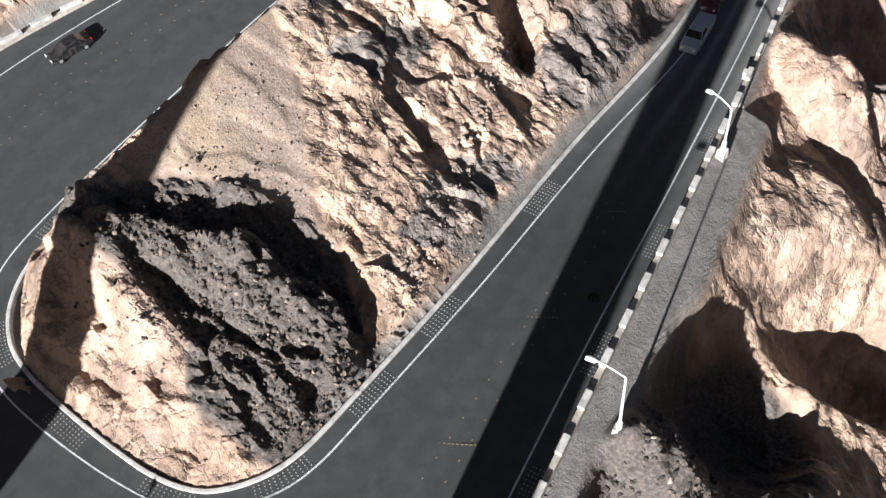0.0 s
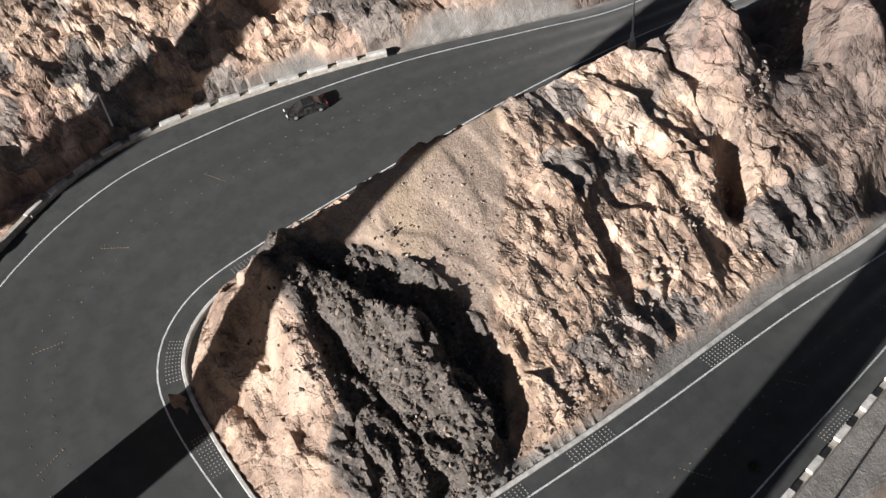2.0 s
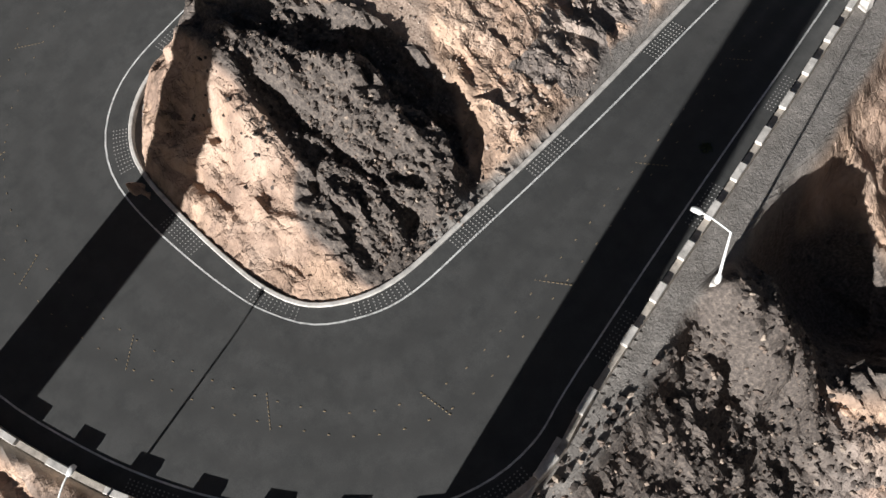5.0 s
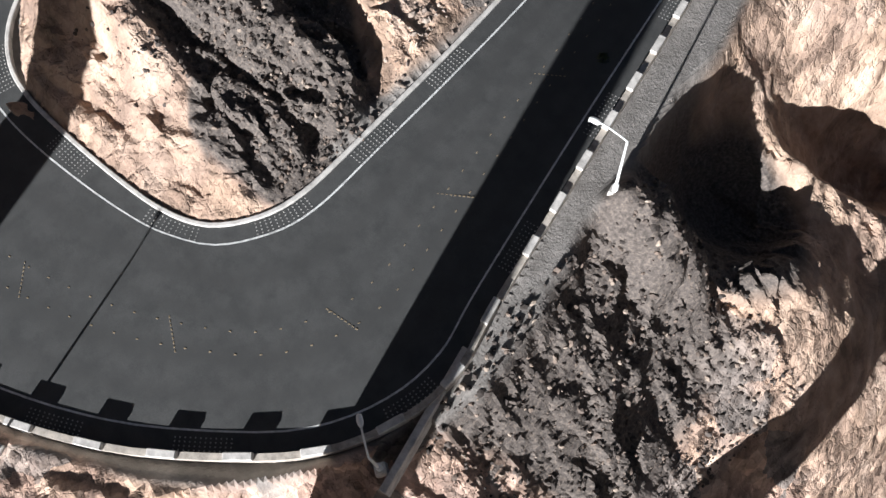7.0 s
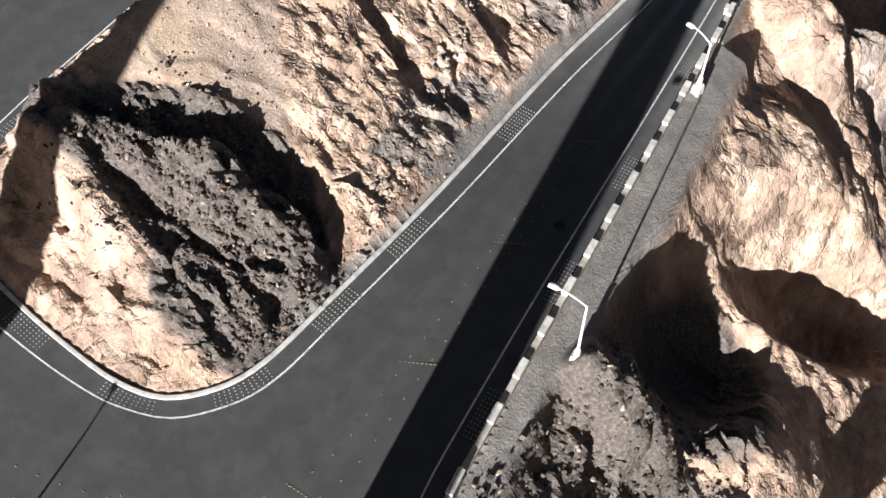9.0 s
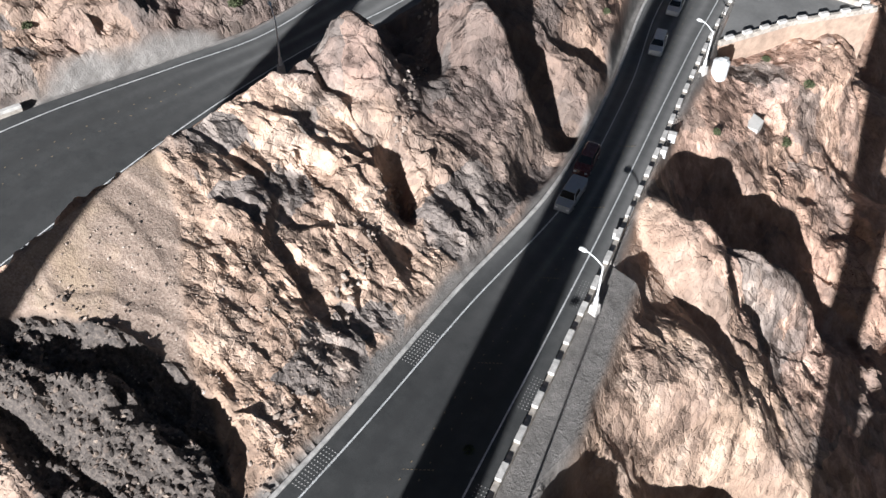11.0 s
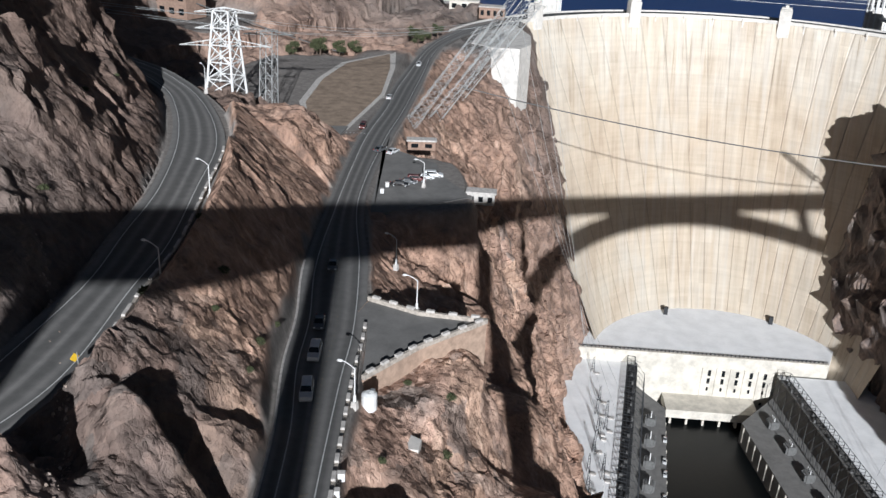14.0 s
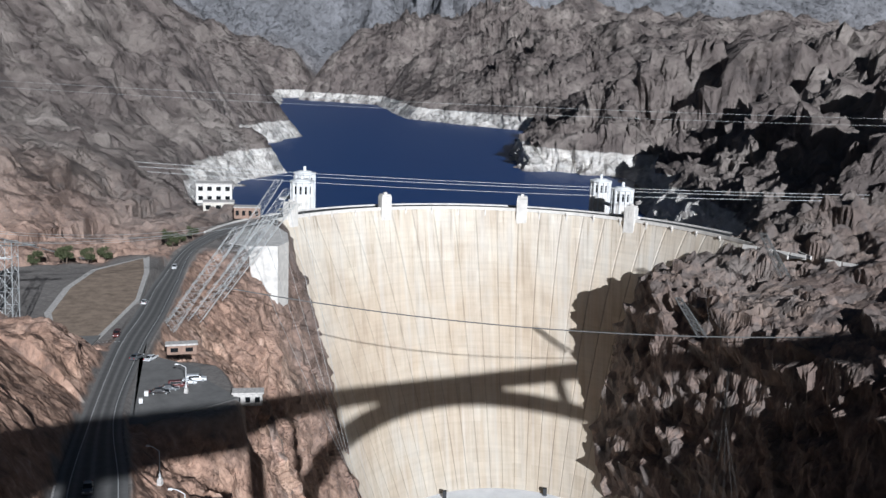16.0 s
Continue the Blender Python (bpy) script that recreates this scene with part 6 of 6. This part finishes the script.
tagged(part("abutment_wall", bm, PALE), "white concrete abutment wall joining the dam to the cliff", "wall", kind="structure")
for k in range(14):                              # fronts along the far road
    if k % 5 != 4:
        bm = bmesh.new()
        box(bm, (8.6, 0.7, 2.6), (0, 0, 0), bevel=0.06)
        t = part("road_wall", bm, PALE)
        t.matrix_world = pose(168 + 6.6 * k, 517 - 7.0 * k, 178.5, 0, 0, -46.5)
        tagged(t, "white concrete wall panel along the far road", "wall", "wall panels along the far road")


# ---- small things ----
sg = thing("warning_sign", pose(-69.7, 85.8, 208.9, 0, 0, 248), "yellow diamond road warning sign on a post", "road sign")
bm = bmesh.new()
bar(bm, (0, 0, -0.6), (0, 0, 3.0), 0.06, None, 8)
part("post", bm, STEEL, sg)
bm = bmesh.new()
box(bm, (0.95, 0.06, 0.95), (0, -0.09, 2.0), (0, 45, 0), bevel=0.02)
part("panel", bm, YELLOW, sg)
tk = thing("water_tank", pose(-38.6, 107.6, 198.6), "white covered tank beside a street lamp", "tank")
bm = bmesh.new()
bar(bm, (0, 0, -1.6), (0, 0, 0.9), 1.15, 1.15, 14)
bar(bm, (0, 0, 0.9), (0, 0, 1.2), 1.15, 0.6, 14)
part("drum", bm, WHITE, tk)
bm = bmesh.new()
box(bm, (0.7, 0.7, 0.5), (0.4, 0.2, 1.1), bevel=0.06)
part("hatch", bm, STEEL, tk)


def cabinet(x, y, z, a):
    cb = thing("utility_box", pose(x, y, z, 0, 0, a), "white metal utility box on the verge", "box", "utility boxes on the verge")
    bm = bmesh.new()
    box(bm, (0.9, 0.7, 1.2), (0, 0, -0.2), bevel=0.05)
    part("body", bm, WHITE, cb)
    bm = bmesh.new()
    box(bm, (1.0, 0.8, 0.08), (0, 0, 1.0), bevel=0.02)
    part("lid", bm, KERB, cb)


for x, y, z in ((-29.3, 65.5, 203), (-33.8, 83, 201), (-34.5, 86.5, 200.8), (-68.6, 61, 209), (-71.5, 97, 209), (-72, 212, 192), (-71.3, 206, 192.4)):
    cabinet(x, y, z, 20)


def shrub(r):
    sh = thing("shrub", pose(0, 0, 0), "small grey-green desert shrub on the rocky slope", "shrub", "desert shrubs")
    rs = random.Random(int(r * 100))
    bm = bmesh.new()
    for k in range(7):
        a, e = rs.uniform(0, 6.28), rs.uniform(0.5, 1.3)
        bar(bm, (0, 0, -0.3), (math.cos(a) * r * 0.6, math.sin(a) * r * 0.6, r * 0.5 * e), 0.05, 0.02, 4)
    part("twig", bm, BARK, sh)
    verts, faces = [], []
    for k in range(420):
        a, u, f = rs.uniform(0, 6.28), rs.uniform(0, 1), rs.uniform(0.45, 1.0)
        c = Vector((math.cos(a) * math.sqrt(1 - u * u) * r * f, math.sin(a) * math.sqrt(1 - u * u) * r * f, u * r * 0.75 * f + 0.1))
        d1 = Vector((rs.uniform(-1, 1), rs.uniform(-1, 1), rs.uniform(-1, 1))).normalized() * 0.13
        d2 = Vector((rs.uniform(-1, 1), rs.uniform(-1, 1), rs.uniform(-1, 1))).normalized() * 0.13
        i = len(verts)
        verts += [c - d1, c + d2, c + d1, c - d2]
        faces.append((i, i + 1, i + 2, i + 3))
    mesh_object("foliage", verts, faces, LEAF, sh)
    return sh


def ground_z(x, y):
    hit, p_, n_, _ = ground.ray_cast(Vector((x, y, 600)), Vector((0, 0, -1)))
    return p_.z if hit else 200.0


sh0, sh1 = shrub(1.1), shrub(0.7)
spots = [(-60, 103, 1.2), (-56, 108, 1.0), (-53, 99, 0.9), (-64, 113, 1.4), (-72, 121, 1.5), (-84, 62, 1.2), (-33, 97, 0.8), (-30, 121, 0.8), (-37, 121, 0.7), (-88, 70, 1.0), (-95, 95, 1.0),
         (-28, 112, 0.7), (-58, 118, 0.8), (-100, 120, 1.1), (-93, 40, 0.8), (-120, 160, 1.0), (-126, 180, 1.2), (-112, 240, 1.4), (-24, 34, 0.5), (-66, 96, 0.7)]
for k, (x, y, s_) in enumerate(spots):
    src = sh0 if k % 2 else sh1
    m = Matrix.Translation((x, y, ground_z(x, y) - 0.1)) @ Matrix.Rotation(k * 1.3, 4, "Z")
    if k < 2:
        src.matrix_world = m
    else:
        copy_thing(src, m)


def tree(h):
    tr = thing("tree", pose(0, 0, 0), "dark green tree beside the road near the dam", "tree", "trees near the dam")
    rs = random.Random(3)
    bm = bmesh.new()
    bar(bm, (0, 0, -0.5), (0.1, 0.1, h * 0.5), 0.28, 0.16, 8)
    for k in range(8):
        a = k * 0.8
        bar(bm, (0.1, 0.1, h * (0.3 + 0.03 * k)), (math.cos(a) * h * 0.3, math.sin(a) * h * 0.3, h * (0.6 + 0.04 * k)), 0.1, 0.03, 5)
    part("trunk", bm, BARK, tr)
    verts, faces = [], []
    for k in range(1500):
        cl = k % 14
        a0, u0 = cl * 2.4, 0.45 + 0.55 * ((cl * 37) % 14) / 14
        c = Vector((math.cos(a0) * h * 0.28, math.sin(a0) * h * 0.28, h * u0 * 0.95)) + Vector((rs.gauss(0, 1), rs.gauss(0, 1), rs.gauss(0, 0.8))) * h * 0.08
        d1 = Vector((rs.uniform(-1, 1), rs.uniform(-1, 1), rs.uniform(-1, 1))).normalized() * 0.3
        d2 = Vector((rs.uniform(-1, 1), rs.uniform(-1, 1), rs.uniform(-1, 1))).normalized() * 0.3
        i = len(verts)
        verts += [c - d1, c + d2, c + d1, c - d2]
        faces.append((i, i + 1, i + 2, i + 3))
    mesh_object("crown", verts, faces, LEAF, tr)
    return tr


t0 = tree(7)
t0.matrix_world = pose(-158, 372, ground_z(-158, 372))
for x, y in ((-163, 380), (-152, 379), (-149, 390), (-171, 372), (-134, 437), (-139, 446), (-136, 456), (-133, 468)):
    copy_thing(t0, pose(x, y, ground_z(x, y), 0, 0, x * 7))


# ---- loose stones ----
def stones(name, n, spread, sizes, label, seed):
    rs = random.Random(seed)
    base = bmesh.new()
    bmesh.ops.create_icosphere(base, subdivisions=1, radius=1.0)
    bv = [v.co.copy() for v in base.verts]
    bf = [tuple(v.index for v in f.verts) for f in base.faces]
    base.free()
    verts, faces = [], []
    for _ in range(n):
        x, y = spread(rs)
        r = sizes[0] + (sizes[1] - sizes[0]) * rs.random() ** 3
        z = ground_z(x, y) + r * 0.2
        m = Euler((rs.uniform(0, 6), rs.uniform(0, 6), rs.uniform(0, 6))).to_matrix()
        k = Vector((rs.uniform(0.7, 1.3), rs.uniform(0.6, 1.1), rs.uniform(0.4, 0.8))) * r
        i = len(verts)
        for v in bv:
            w_ = v * rs.uniform(0.75, 1.2)
            verts.append(Vector((x, y, z)) + m @ Vector((w_.x * k.x, w_.y * k.y, w_.z * k.z)))
        faces += [tuple(i + a for a in f) for f in bf]
    me = mesh_object(name, verts, faces, RUBBLE if name == "rubble" else STONES)
    return tagged(me, label, "stones", kind="stuff")


def stone_material(name, tones):
    m, nt, b = mat(name, 0.9, 0, 0.15)
    g = nt.nodes.new("ShaderNodeNewGeometry")
    c = ramp(nt, g.outputs["Random Per Island"], tones)
    c = mix(nt, 0.4, c, ramp(nt, fbm(nt, coords(nt), 6.0, 4), [(0.3, (0.4, 0.4, 0.4)), (0.7, (1.2, 1.2, 1.2))]), "MULTIPLY")
    nt.links.new(c, b.inputs["Base Color"])
    return m


STONES = stone_material("loose_stone", [(0.0, (0.2, 0.16, 0.135)), (0.5, (0.31, 0.25, 0.205)), (0.95, (0.42, 0.34, 0.28)), (1.0, (0.55, 0.48, 0.42))])
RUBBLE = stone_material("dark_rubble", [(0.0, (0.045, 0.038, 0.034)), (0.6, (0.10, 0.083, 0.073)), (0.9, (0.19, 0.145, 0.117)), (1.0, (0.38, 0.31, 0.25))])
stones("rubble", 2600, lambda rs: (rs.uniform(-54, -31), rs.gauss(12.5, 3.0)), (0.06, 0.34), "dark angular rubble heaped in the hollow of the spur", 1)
stones("scree_stones", 1300, lambda rs: (rs.uniform(-57, -34), rs.uniform(17, 33)), (0.03, 0.17), "small tan stones scattered on the scree slope", 2)
stones("rubble", 3000, lambda rs: (rs.uniform(-14, 6), rs.uniform(2, 33)), (0.06, 0.42), "brown angular rubble on the slope below the road", 3)
stones("foot_stones", 900, lambda rs: (lambda t: (-33 - 0.35 * t - 0.0035 * t * t - abs(rs.gauss(0, 1.1)), 20 + t))(rs.uniform(0, 90)), (0.06, 0.4), "fallen stones along the foot of the cutting", 4)
